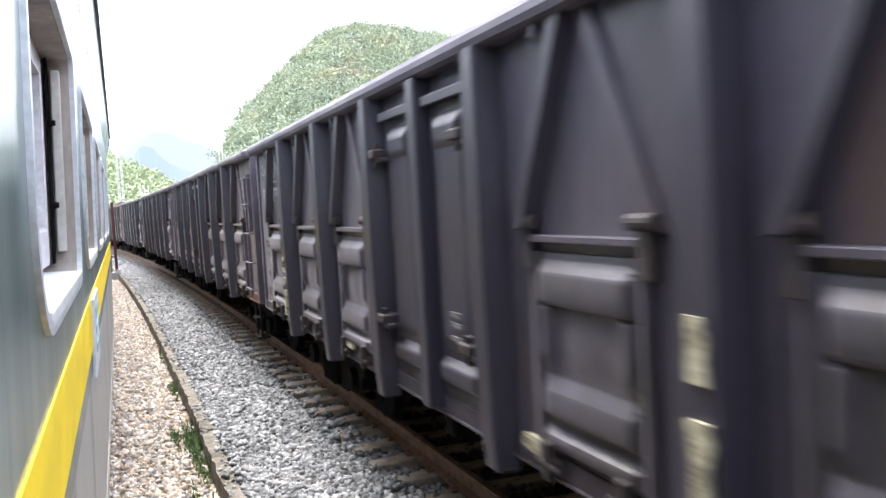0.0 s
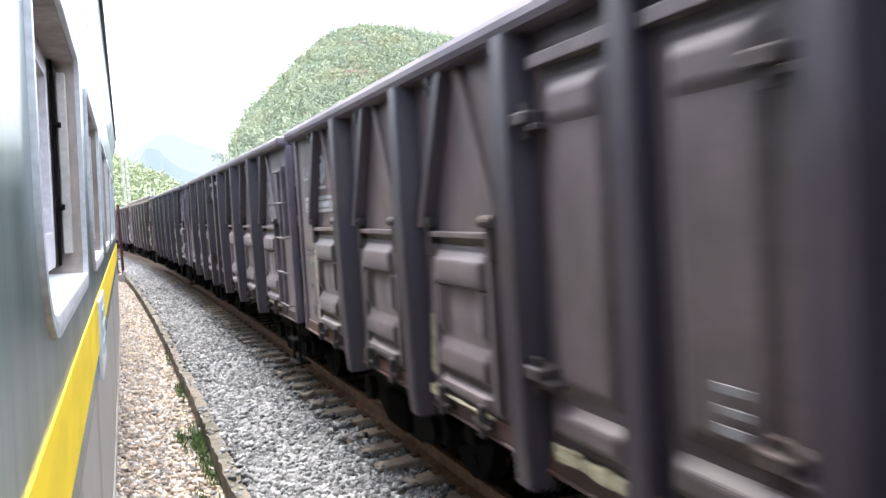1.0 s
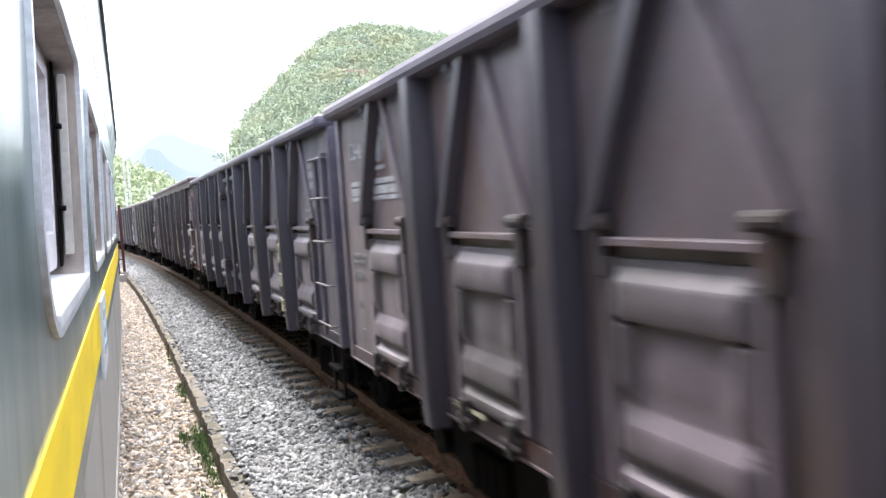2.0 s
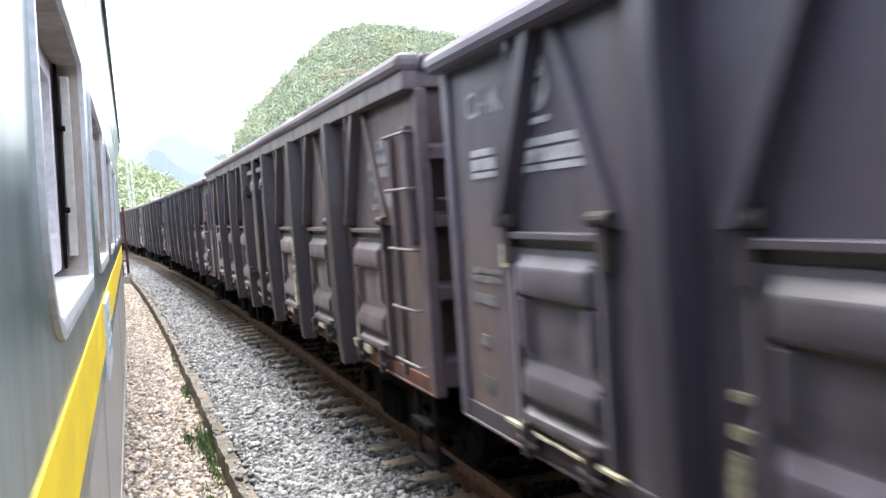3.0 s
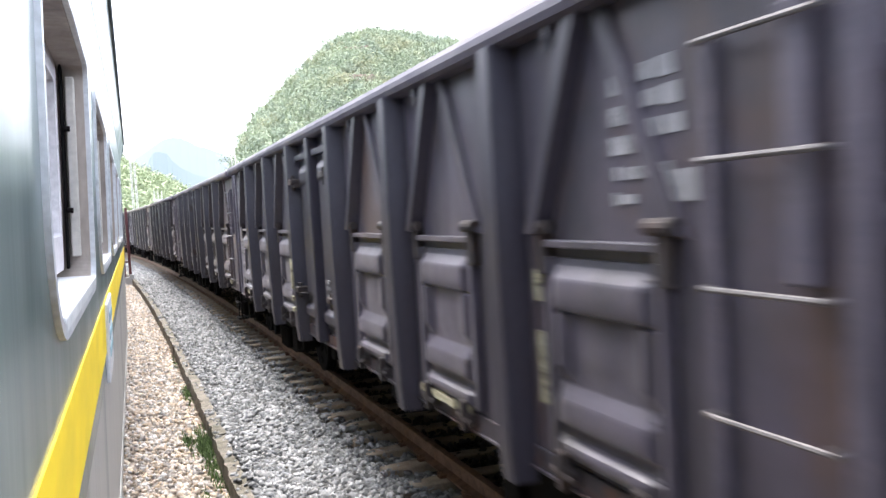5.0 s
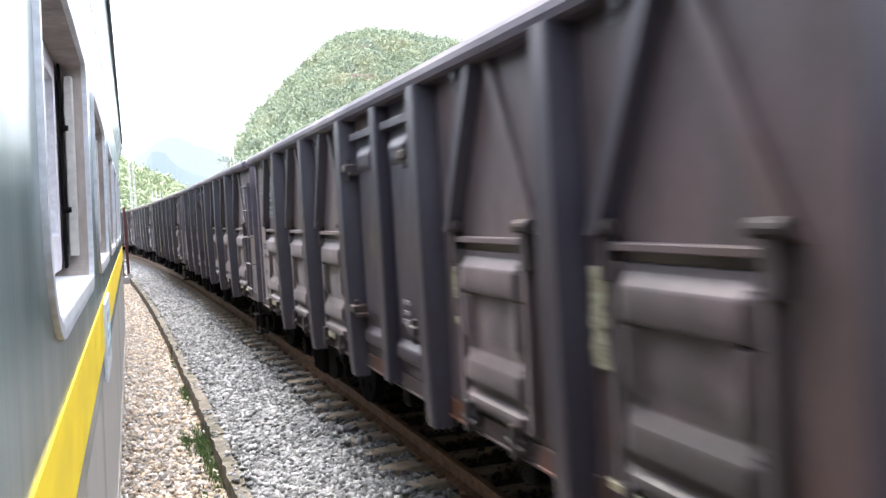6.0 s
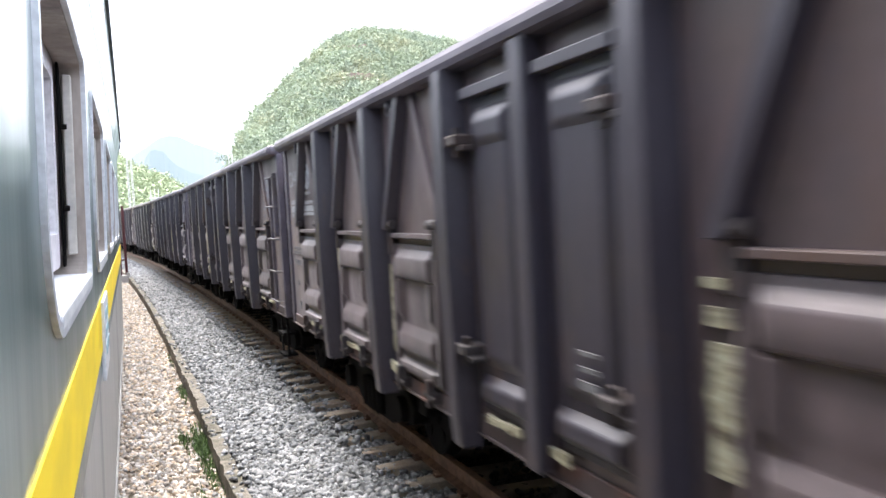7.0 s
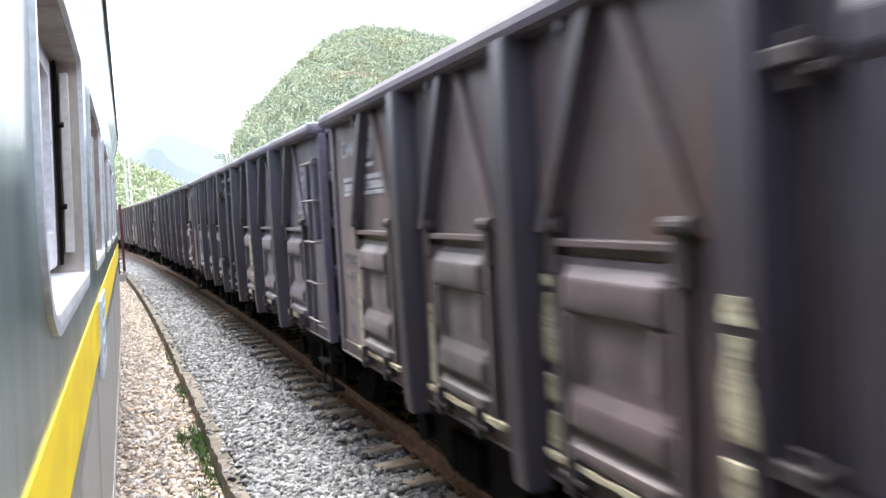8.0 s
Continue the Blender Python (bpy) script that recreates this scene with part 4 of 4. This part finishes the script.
wins = [W0 + WP * k for k in range(-6, 5)]


def rounded(y0, y1, z0, z1, r, seg=9):
    """An outline with small round corners above and larger ones (r) below."""
    pts = []
    t = r * 0.22
    for cy, cz, a0, r in ((y1 - t, z1 - t, 0, t), (y0 + t, z1 - t, 90, t), (y0 + r, z0 + r, 180, r), (y1 - t * 1.5, z0 + t * 1.5, 270, t * 1.5)):
        for k in range(seg + 1):
            a = radians(a0 + 90 * k / seg)
            pts.append((cy + r * math.cos(a), cz + r * math.sin(a)))
    return pts


def ring(bm, inner, outer, x0, x1):
    """A frame between two outlines with the same number of points, from depth x0 to x1."""
    vi0, vo0 = [bm.verts.new((x0, *p)) for p in inner], [bm.verts.new((x0, *p)) for p in outer]
    vi1, vo1 = [bm.verts.new((x1, *p)) for p in inner], [bm.verts.new((x1, *p)) for p in outer]
    n = len(inner)
    for j in range(n):
        k = (j + 1) % n
        for a, b in ((vi0, vo0), (vo0, vo1), (vo1, vi1), (vi1, vi0)):
            bm.faces.new((a[j], a[k], b[k], b[j]))


def wall_bm(sg):
    """The side sheet with round-cornered window holes, in bays of one window each."""
    bm = bmesh.new()
    lo, hi = min(sg * CX, sg * (CX - 0.05)), max(sg * CX, sg * (CX - 0.05))
    edges = [-CL] + [w + WW + (WP - WW) / 2 for w in wins]
    for w, e in zip(wins, edges):
        y0 = w - (WP - WW) / 2
        inner = rounded(w, w + WW, WZ0, WZ1, 0.24)
        outer = []
        for (cy, cz) in ((w + WP - (WP - WW) / 2, 3.56), (y0, 3.56), (y0, 1.6), (w + WP - (WP - WW) / 2, 1.6)):
            outer += [(cy, cz)] * 10
        vi0, vi1 = [bm.verts.new((lo, *p)) for p in inner], [bm.verts.new((hi, *p)) for p in inner]
        oc0, oc1 = [bm.verts.new((lo, *outer[10 * q])) for q in range(4)], [bm.verts.new((hi, *outer[10 * q])) for q in range(4)]
        n = len(inner)
        for vi, oc in ((vi0, oc0), (vi1, oc1)):
            for j in range(n):
                k = (j + 1) % n
                qa, qb = j // 10, k // 10
                if qa == qb:
                    bm.faces.new((vi[j], vi[k], oc[qa]))
                else:
                    bm.faces.new((vi[j], vi[k], oc[qb], oc[qa]))
        for j in range(n):
            k = (j + 1) % n
            bm.faces.new((vi0[j], vi0[k], vi1[k], vi1[j]))
    box(bm, lo, hi, -CL, wins[0] - (WP - WW) / 2, 1.6, 3.56)
    box(bm, lo, hi, wins[-1] + WW + (WP - WW) / 2, CL, 1.6, 3.56)
    bmesh.ops.remove_doubles(bm, verts=bm.verts, dist=0.0005)
    return bm


for sg in (1, -1):
    part("side_wall", wall_bm(sg), GREEN, coach, "glossy dark green side sheet with dust")
    lo, hi = min(sg * (CX - 0.02), sg * (CX + 0.004)), max(sg * (CX - 0.02), sg * (CX + 0.004))
    part("lower_panel", one_box(min(sg * CX, sg * (CX - 0.05)), max(sg * CX, sg * (CX - 0.05)), -CL, CL, 0.55, 1.6), GREEN_LOW, coach, "dust-greyed lower side panel")
    part("waist_stripe", one_box(lo, hi, -CL, CL, 1.70, 1.931), YELLOW, coach, "yellow painted waist stripe")
    part("gutter", one_box(min(sg * 1.50, sg * (CX + 0.072)), max(sg * 1.50, sg * (CX + 0.072)), -CL, CL, 3.53, 3.615, 0.008), ROOFM, coach, "dark roof gutter along the eaves")
    bm = bmesh.new()
    hexa(bm, [(sg * (CX - 0.03), -CL, 3.28), (sg * (CX + 0.002), -CL, 3.28), (sg * (CX + 0.002), CL, 3.28), (sg * (CX - 0.03), CL, 3.28),
              (sg * (CX - 0.03), -CL, 3.55), (sg * (CX + 0.058), -CL, 3.55), (sg * (CX + 0.058), CL, 3.55), (sg * (CX - 0.03), CL, 3.55)])
    part("cornice", bm, GREEN, coach)
    part("lower_skirt", one_box(min(sg * (CX - 0.03), sg * (CX + 0.006)), max(sg * (CX - 0.03), sg * (CX + 0.006)), -CL, CL, 0.50, 0.62, 0.006), GREEN_LOW, coach)
for k, w in enumerate(wins):
    for sg in (1, -1):
        bm = bmesh.new()
        ring(bm, rounded(w + 0.004, w + WW - 0.004, WZ0 + 0.004, WZ1 - 0.004, 0.236), rounded(w - 0.022, w + WW + 0.022, WZ0 - 0.024, WZ1 + 0.022, 0.262), sg * (CX - 0.01), sg * (CX + 0.011))
        win = part("window", bm, TRIM, coach, "open coach window with a pale metal rim")
        bm = bmesh.new()
        ring(bm, rounded(w + 0.014, w + WW - 0.014, WZ0 + 0.012, WZ1 - 0.012, 0.226), rounded(w + 0.001, w + WW - 0.001, WZ0 + 0.001, WZ1 - 0.001, 0.24), sg * (CX - 0.17), sg * (CX - 0.004))
        part("reveal", bm, REVEAL, win, "grimy beige window lining")
        bm = bmesh.new()
        x0, x1 = sg * (CX - 0.135), sg * (CX - 0.082)
        a, b = min(x0, x1), max(x0, x1)
        ring(bm, rounded(w + 0.10, w + WW - 0.165, WZ0 + 0.16, WZ1 - 0.08, 0.05), rounded(w + 0.02, w + WW - 0.085, WZ0 + 0.05, WZ1 - 0.015, 0.11), a, b)
        box(bm, a + 0.004, b - 0.004, w + WW * 0.45, w + WW * 0.45 + 0.05, WZ0 + 0.10, WZ1 - 0.03, 0.004)
        sash = part("sash", bm, SASH, win, "grey sliding sash frame")
        part("stile", one_box(sg * (CX - 0.045) - 0.014, sg * (CX - 0.045) + 0.014, w + WW - 0.06, w + WW - 0.015, WZ0 + 0.09, WZ1 - 0.05, 0.005), INNER, win, "beige guide stile")
        # black strip added in the sash gap to paint its shade; carries the knobs
        bm = one_box(sg * (CX - 0.071) - 0.004, sg * (CX - 0.071) + 0.004, w + WW - 0.075, w + WW - 0.02, WZ0 + 0.05, WZ1 - 0.012, 0.004)
        for z in (2.33, 2.60):
            rod(bm, (sg * (CX - 0.066), w + WW - 0.075, z), (sg * (CX - 0.047), w + WW - 0.075, z), 0.009)
        part("seal", bm, DARK, win, "black strip painting the shade of the sash gap, with stop knobs")
        part("sill", one_box(min(sg * (CX - 0.16), sg * (CX + 0.012)), max(sg * (CX - 0.16), sg * (CX + 0.012)), w + 0.2, w + WW - 0.05, WZ0 - 0.012, WZ0 + 0.024, 0.006), PLATE, win, "worn white sill")
        pane = part("pane", one_box(sg * (CX - 0.112) - 0.003, sg * (CX - 0.112) + 0.003, w + 0.06, w + WW - 0.16, WZ0 + 0.12, WZ1 - 0.05), glass, win)
        pane.visible_shadow = False
part("route_plate", one_box(CX, CX + 0.016, 3.95 - COACH_Y, 4.62 - COACH_Y, 1.56, 1.92, 0.004), PLATE, coach, "white route plate below a window")
bm = bmesh.new()
rng = random.Random(3)
for z in (1.66, 1.74, 1.82):
    y = 4.08
    while y < 4.5:
        d = rng.uniform(0.03, 0.07)
        box(bm, CX + 0.014, CX + 0.019, y - COACH_Y, y + d * 0.75 - COACH_Y, z, z + 0.045)
        y += d
part("plate_writing", bm, surface("blue_plate_writing", (0.35, 0.52, 0.56)), coach, "rows of blue writing on the plate")
bm = bmesh.new()
prof = [(CX, 3.56), (1.40, 3.80), (1.05, 4.02), (0.5, 4.16), (0, 4.2)]
prof = prof + [(-x, z) for x, z in prof[::-1][1:]]
rows = []
for y in (-CL, CL):
    rows.append([bm.verts.new((x, y, z)) for x, z in prof] + [bm.verts.new((-CX + 0.06, y, 3.54)), bm.verts.new((CX - 0.06, y, 3.54))])
m = len(rows[0])
for j in range(m):
    bm.faces.new((rows[0][j], rows[0][(j + 1) % m], rows[1][(j + 1) % m], rows[1][j]))
bm.faces.new(rows[0])
bm.faces.new(rows[1])
part("roof", bm, ROOFM, coach, "dark curved coach roof")
for e in (-1, 1):
    part("end_wall", one_box(-CX, CX, min(e * CL, e * (CL - 0.06)) + (0.002 if e > 0 else -0.002), max(e * CL, e * (CL - 0.06)) + (0.002 if e > 0 else -0.002), 0.9, 3.54), GREEN, coach)
part("floor", one_box(-CX + 0.06, CX - 0.06, -CL + 0.06, CL - 0.06, 1.15, 1.28), INNER, coach)
part("lining", box(box(bmesh.new(), -0.02, 0.02, -CL + 0.06, CL - 0.06, 1.28, 3.5), -CX + 0.06, CX - 0.06, -CL + 0.06, CL - 0.06, 3.3, 3.34), INNER, coach, "pale inner partition and ceiling lining")
part("underframe", box(one_box(-1.2, 1.2, -CL + 0.3, CL - 0.3, 0.95, 1.14), -0.9, 0.9, -3, 3, 0.5, 0.95), DARK, coach)
for e in (-1, 1):
    for sg in (-1, 1):
        part("bogie_frame", shared("side_frame:%+d" % sg, DARK, lambda: bogie_frame_bm(sg)), DARK, coach).matrix_local = pose(0, e * 9, 0.03)
    part("bolster", one_box(-1.0, 1.0, -0.2, 0.2, 0.5, 0.96, 0.02), DARK, coach).matrix_local = pose(0, e * 9, 0)
    for y in (-0.875, 0.875):
        part("wheelset", shared("wheelset", DARK, wheelset_bm), DARK, coach).matrix_local = pose(0, e * 9 + y, 0.44)

# the same train goes on round the curve, ahead and behind
for way in (-1, 1):
    s = way * 26.6 + COACH_Y
    m = chord_pose(s, 9.0, XCOACH)
    other = copy_thing(coach, m @ pose(-0.07, 0, 0.05, 0, 1.95, 0))
    tagged(other, "dark green coach of the same standing train", group="coaches of the standing train")
    for ob in [o for o in other.children if o.name.startswith(("route_plate", "plate_writing"))]:
        bpy.data.objects.remove(ob)
tagged(coach, group="coaches of the standing train")

# ---- things beside the line ----
p, a = arc(40.6, 0.70)
red = tagged(new("marker_post"), "pair of red steel posts on a white foot beside the kerb", "marker post")
red.matrix_world = pose(p.x, p.y, -0.30, 0, 0, math.degrees(a))
part("foot", box(one_box(-0.42, 0.16, -0.14, 0.14, -0.5, 0.12, 0.02), -0.02, 0.14, -0.10, 0.10, 0.12, 0.24, 0.02), MASTW, red, "white painted concrete foot")
for x in (0.0, -0.25):
    part("post", one_box(x - 0.06, x + 0.06, -0.05, 0.05, 0.1, 3.35, 0.01), RED, red)
for z in (0.8, 1.5):
    part("crossbar", one_box(-0.21, -0.04, -0.025, 0.025, z, z + 0.06, 0.006), RED, red)


def lattice_mast(x, y, h, w, label):
    m = tagged(new("lattice_mast"), label, "mast")
    m.matrix_world = pose(x, y, -0.9)
    c = [(-1, -1), (1, -1), (1, 1), (-1, 1)]
    for cx, cy in c:
        part("leg", rod(bmesh.new(), (cx * w, cy * w, 0), (cx * w * 0.55, cy * w * 0.55, h), 0.04, 5), MASTW, m)
    bm = bmesh.new()
    n = max(4, int(h / max(w * 2.6, 0.9)))
    for k in range(n):
        t0, t1 = k / n, (k + 1) / n
        f0, f1 = 1 - 0.45 * t0, 1 - 0.45 * t1
        for j in range(4):
            (ax, ay), (bx, by) = c[j], c[(j + 1) % 4]
            if k % 2:
                ax, ay, bx, by = bx, by, ax, ay
            rod(bm, (ax * w * f0, ay * w * f0, h * t0), (bx * w * f1, by * w * f1, h * t1), 0.025, 4)
    part("bracing", bm, MASTW, m)
    return m


lattice_mast(16.0, 140, 14.6, 0.5, "white lattice mast rising behind the freight train")
lattice_mast(17.2, 142, 13.0, 0.45, "shorter white lattice mast beside a taller one")
lattice_mast(-0.2, 110, 12.0, 0.13, "slim white lattice mast by the curve")
lattice_mast(0.28, 112, 11.8, 0.13, "slim white lattice mast by the curve")
frame_thing = tagged(new("switch_portal"), "small white steel portal on the hillside", "portal")
frame_thing.matrix_world = pose(5.4, 210, 2.0)
for x in (-1.1, 0, 1.1):
    part("leg", one_box(x * 0.8 - 0.1, x * 0.8 + 0.1, -0.1, 0.1, -6, 8.0, 0.03), MASTW, frame_thing)
part("beam", one_box(-1.3, 1.3, -0.12, 0.12, 5.6, 6.0, 0.03), MASTW, frame_thing)


# ---- hills ----
def hill(name, mat, profile, y_foot, y_ridge, az0, az1, n_az, n_y, rough, label, back=1.6):
    """A slope whose skyline rises and falls with bearing; returns the height function too."""
    az_p, el_p = zip(*profile)

    def height(az, y):
        t = np.clip((y - y_foot) / (y_ridge - y_foot), 0, back)
        rise = np.where(t < 1, t ** 1.15 * (1.6 - 0.6 * t), 1 - 0.8 * (t - 1))
        crest = np.interp(az, az_p, el_p) * y_ridge + EYE_H
        return -1.2 + (crest + 1.2 - 4) * rise

    az = np.linspace(az0, az1, n_az)
    yy = np.linspace(y_foot, y_foot + (y_ridge - y_foot) * back, n_y)
    A, Y = np.meshgrid(az, yy)
    Z = height(A, Y)
    for i in range(n_y):
        for j in range(n_az):
            Z[i, j] += rough * noise.fractal((A[i, j] * Y[i, j] * 0.03, Y[i, j] * 0.03, 3.3), 1.0, 2.1, 5)
    v = np.stack([A * Y, Y, Z], -1).reshape(-1, 3)
    i, j = np.meshgrid(np.arange(n_y - 1), np.arange(n_az - 1), indexing="ij")
    q = (i * n_az + j).ravel()
    f = np.stack([q, q + 1, q + n_az + 1, q + n_az], 1)
    ob = mass(name, v, f, mat)
    ob.data.polygons.foreach_set("use_smooth", [True] * len(ob.data.polygons))
    tagged(ob, label, "hill", kind="structure")
    return height


def woods(name, height, n, az0, az1, y0, y1, size, leaves, leaf, mat, seed, label, gap=None):
    """Crowns of many small leaf clumps over a slope, with an uneven outline and gaps."""
    rng = np.random.default_rng(seed)
    az = rng.uniform(az0, az1, n)
    y = rng.uniform(y0, y1, n)
    z = height(az, y)
    keep = z > -0.5
    if gap:
        keep &= ~gap(az, z, y)
    az, y, z = az[keep], y[keep], z[keep]
    n = len(az)
    r = size[0] + (size[1] - size[0]) * rng.random(n) ** 2
    lobes = rng.normal(size=(n, 5, 3)) * np.array([0.55, 0.55, 0.4])
    pick = rng.integers(0, 5, (n, leaves))
    d = rng.normal(size=(n, leaves, 3))
    d /= np.linalg.norm(d, axis=2)[:, :, None]
    p = np.take_along_axis(lobes, pick[:, :, None], 1) + d * 0.55 * rng.random((n, leaves, 1)) ** 0.3
    p = p * r[:, None, None] + np.stack([az * y, y, z + r * 0.5], 1)[:, None]
    p = p.reshape(-1, 3)
    k = len(p)
    lie = d.reshape(-1, 3) + 0.38 * rng.normal(size=(k, 3)) + np.array([0, 0, 0.25])
    lie /= np.linalg.norm(lie, axis=1)[:, None]
    u = np.cross(lie, rng.normal(size=(k, 3)))
    u /= np.linalg.norm(u, axis=1)[:, None]
    w = np.cross(lie, u)
    s = leaf * rng.uniform(0.6, 1.4, (k, 1))
    v = np.stack([p - u * s, p + u * s, p + w * s * 1.3], 1).reshape(-1, 3)
    return tagged(mass(name, v, np.arange(3 * k).reshape(-1, 3), mat), label, "woodland", kind="stuff")


SKYLINE = [(0.05, 0.0), (0.112, 0.02), (0.119, 0.065), (0.123, 0.089), (0.149, 0.132), (0.181, 0.155), (0.189, 0.171), (0.218, 0.194), (0.241, 0.218), (0.289, 0.234), (0.334, 0.232), (0.388, 0.224), (0.6, 0.19), (1.0, 0.12)]
hz = hill("wooded_hill", HILLSOIL, SKYLINE, 190, 330, 0.06, 1.0, 170, 60, 3.0, "steep wooded hill with pale cuttings")


def ledges(az, z, y):
    el = (z - EYE_H) / y
    a = (abs(el - 0.1655) < 0.0022) & (((az > 0.184) & (az < 0.215)) | ((az > 0.245) & (az < 0.296)))
    b = (abs(el - 0.2015) < 0.002) & (az > 0.245) & (az < 0.29)
    return a | b


woods("hill_trees", hz, 5200, 0.108, 0.47, 200, 345, (1.5, 4.0), 160, 0.30, LEAF, 7, "dense broadleaf trees covering the hill", ledges)
woods("far_slope_trees", hz, 900, 0.5, 1.0, 200, 345, (3, 6), 30, 1.4, LEAF, 8, "broadleaf trees on the hill's far shoulder")
lz = hill("left_hillside", HILLSOIL, [(-0.9, 0.22), (-0.3, 0.17), (-0.05, 0.1), (-0.0086, 0.078), (0.0068, 0.0665), (0.04, 0.0497), (0.067, 0.031), (0.108, 0.012), (0.14, 0.0)], 215, 420, -0.9, 0.14, 110, 40, 2.0, "gentle green hillside beyond the curve")
woods("hillside_trees", lz, 2600, -0.06, 0.12, 230, 430, (1.5, 3.6), 100, 0.42, LEAF_FAR, 9, "light green scrub and trees on the hillside")

# cuttings: thin ledges of bare rock and walls across the wooded slope
for k, (az0, az1, el, y) in enumerate(((0.184, 0.213, 0.166, 292), (0.246, 0.294, 0.166, 268), (0.246, 0.289, 0.2025, 290))):
    bm = bmesh.new()
    n = 26
    rows = []
    for i in range(n + 1):
        az = az0 + (az1 - az0) * i / n
        yy = y
        for _ in range(12):
            yy += (el * yy + EYE_H - float(hz(np.array(az), np.array(yy)))) * 0.6
        zz = float(hz(np.array(az), np.array(yy)))
        h = 1.3 * (0.7 + noise.noise((i * 0.9, k * 5, 0)))
        rows.append([bm.verts.new((az * yy, yy + dy, zz + dz)) for dy, dz in ((-5.0, -3.0), (-4.5, h), (2.0, h), (2.0, -1.0))])
    for a, b in zip(rows, rows[1:]):
        for j in range(4):
            bm.faces.new((a[j], a[(j + 1) % 4], b[(j + 1) % 4], b[j]))
    bm.faces.new(rows[0])
    bm.faces.new(rows[-1])
    tagged(part("rock_cutting", bm, ROCK), "pale cut bench of rock across the wooded slope", "cutting", kind="structure")


def ridge(name, profile, y, mat, label):
    """A distant mountain range as a thick ridge far behind everything."""
    az_p, el_p = zip(*profile)
    n = 160
    az = np.linspace(az_p[0], az_p[-1], n)
    z = np.interp(az, az_p, el_p) * y
    for i in range(n):
        z[i] += y * 0.0025 * noise.fractal((az[i] * 60, 0.5, y * 0.01), 1.0, 2.0, 4)
    top = np.stack([az * y, np.full(n, y), z], 1)
    low = np.stack([az * y * 0.93, np.full(n, y * 0.93), np.full(n, -1.0)], 1)
    v = np.concatenate([low, top, np.stack([az * y * 1.1, np.full(n, y * 1.1), np.full(n, -1.0)], 1)])
    q = np.arange(n - 1)
    f = np.concatenate([np.stack([q, q + 1, q + n + 1, q + n], 1), np.stack([q + n, q + n + 1, q + 2 * n + 1, q + 2 * n], 1)])
    return tagged(mass(name, v, f, mat), label, "mountains", kind="structure")


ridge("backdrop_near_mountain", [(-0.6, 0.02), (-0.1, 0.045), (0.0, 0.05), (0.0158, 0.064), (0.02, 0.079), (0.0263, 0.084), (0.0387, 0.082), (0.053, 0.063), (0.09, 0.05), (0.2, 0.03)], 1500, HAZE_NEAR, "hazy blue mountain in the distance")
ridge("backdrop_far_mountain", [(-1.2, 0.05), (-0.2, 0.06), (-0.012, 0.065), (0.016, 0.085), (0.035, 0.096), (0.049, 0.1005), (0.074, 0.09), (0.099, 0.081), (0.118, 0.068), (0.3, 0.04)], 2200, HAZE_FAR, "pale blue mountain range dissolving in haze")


# ---- what moves ----
GAP = [
    (0.0, 11.473),
    (0.5, 4.084),
    (1.0, -4.160),
    (1.5, -11.785),
    (3.0, -35.448),
    (3.5, -42.810),
    (4.0, -50.787),
    (4.5, -58.186),
    (6.0, -81.538),
    (6.5, -89.164),
    (7.0, -97.364),
    (7.5, -105.003),
    (8.0, -113.247),
]
ZERO = GAP[0][1]


def gap_at(t):
    return float(np.interp(t, [g[0] for g in GAP], [g[1] for g in GAP]))


def motions():
    """The freight train comes round the curve and past the camera; each wheel rolls."""
    for w, index in wagons:
        walk(w, [(t, chord_pose(s - PITCH_W / 2 + index * PITCH_W, HALF, XF)) for t, s in GAP])
    times = [f / FPS for f in range(0, int(8 * FPS) + 1)]
    spin = [(t, math.degrees((ZERO - gap_at(t)) / 0.42)) for t in times]
    for ws, y in WHEELS:
        walk(ws, [(t, pose(0, y, 0.42, a % 360)) for t, a in spin])


motions()
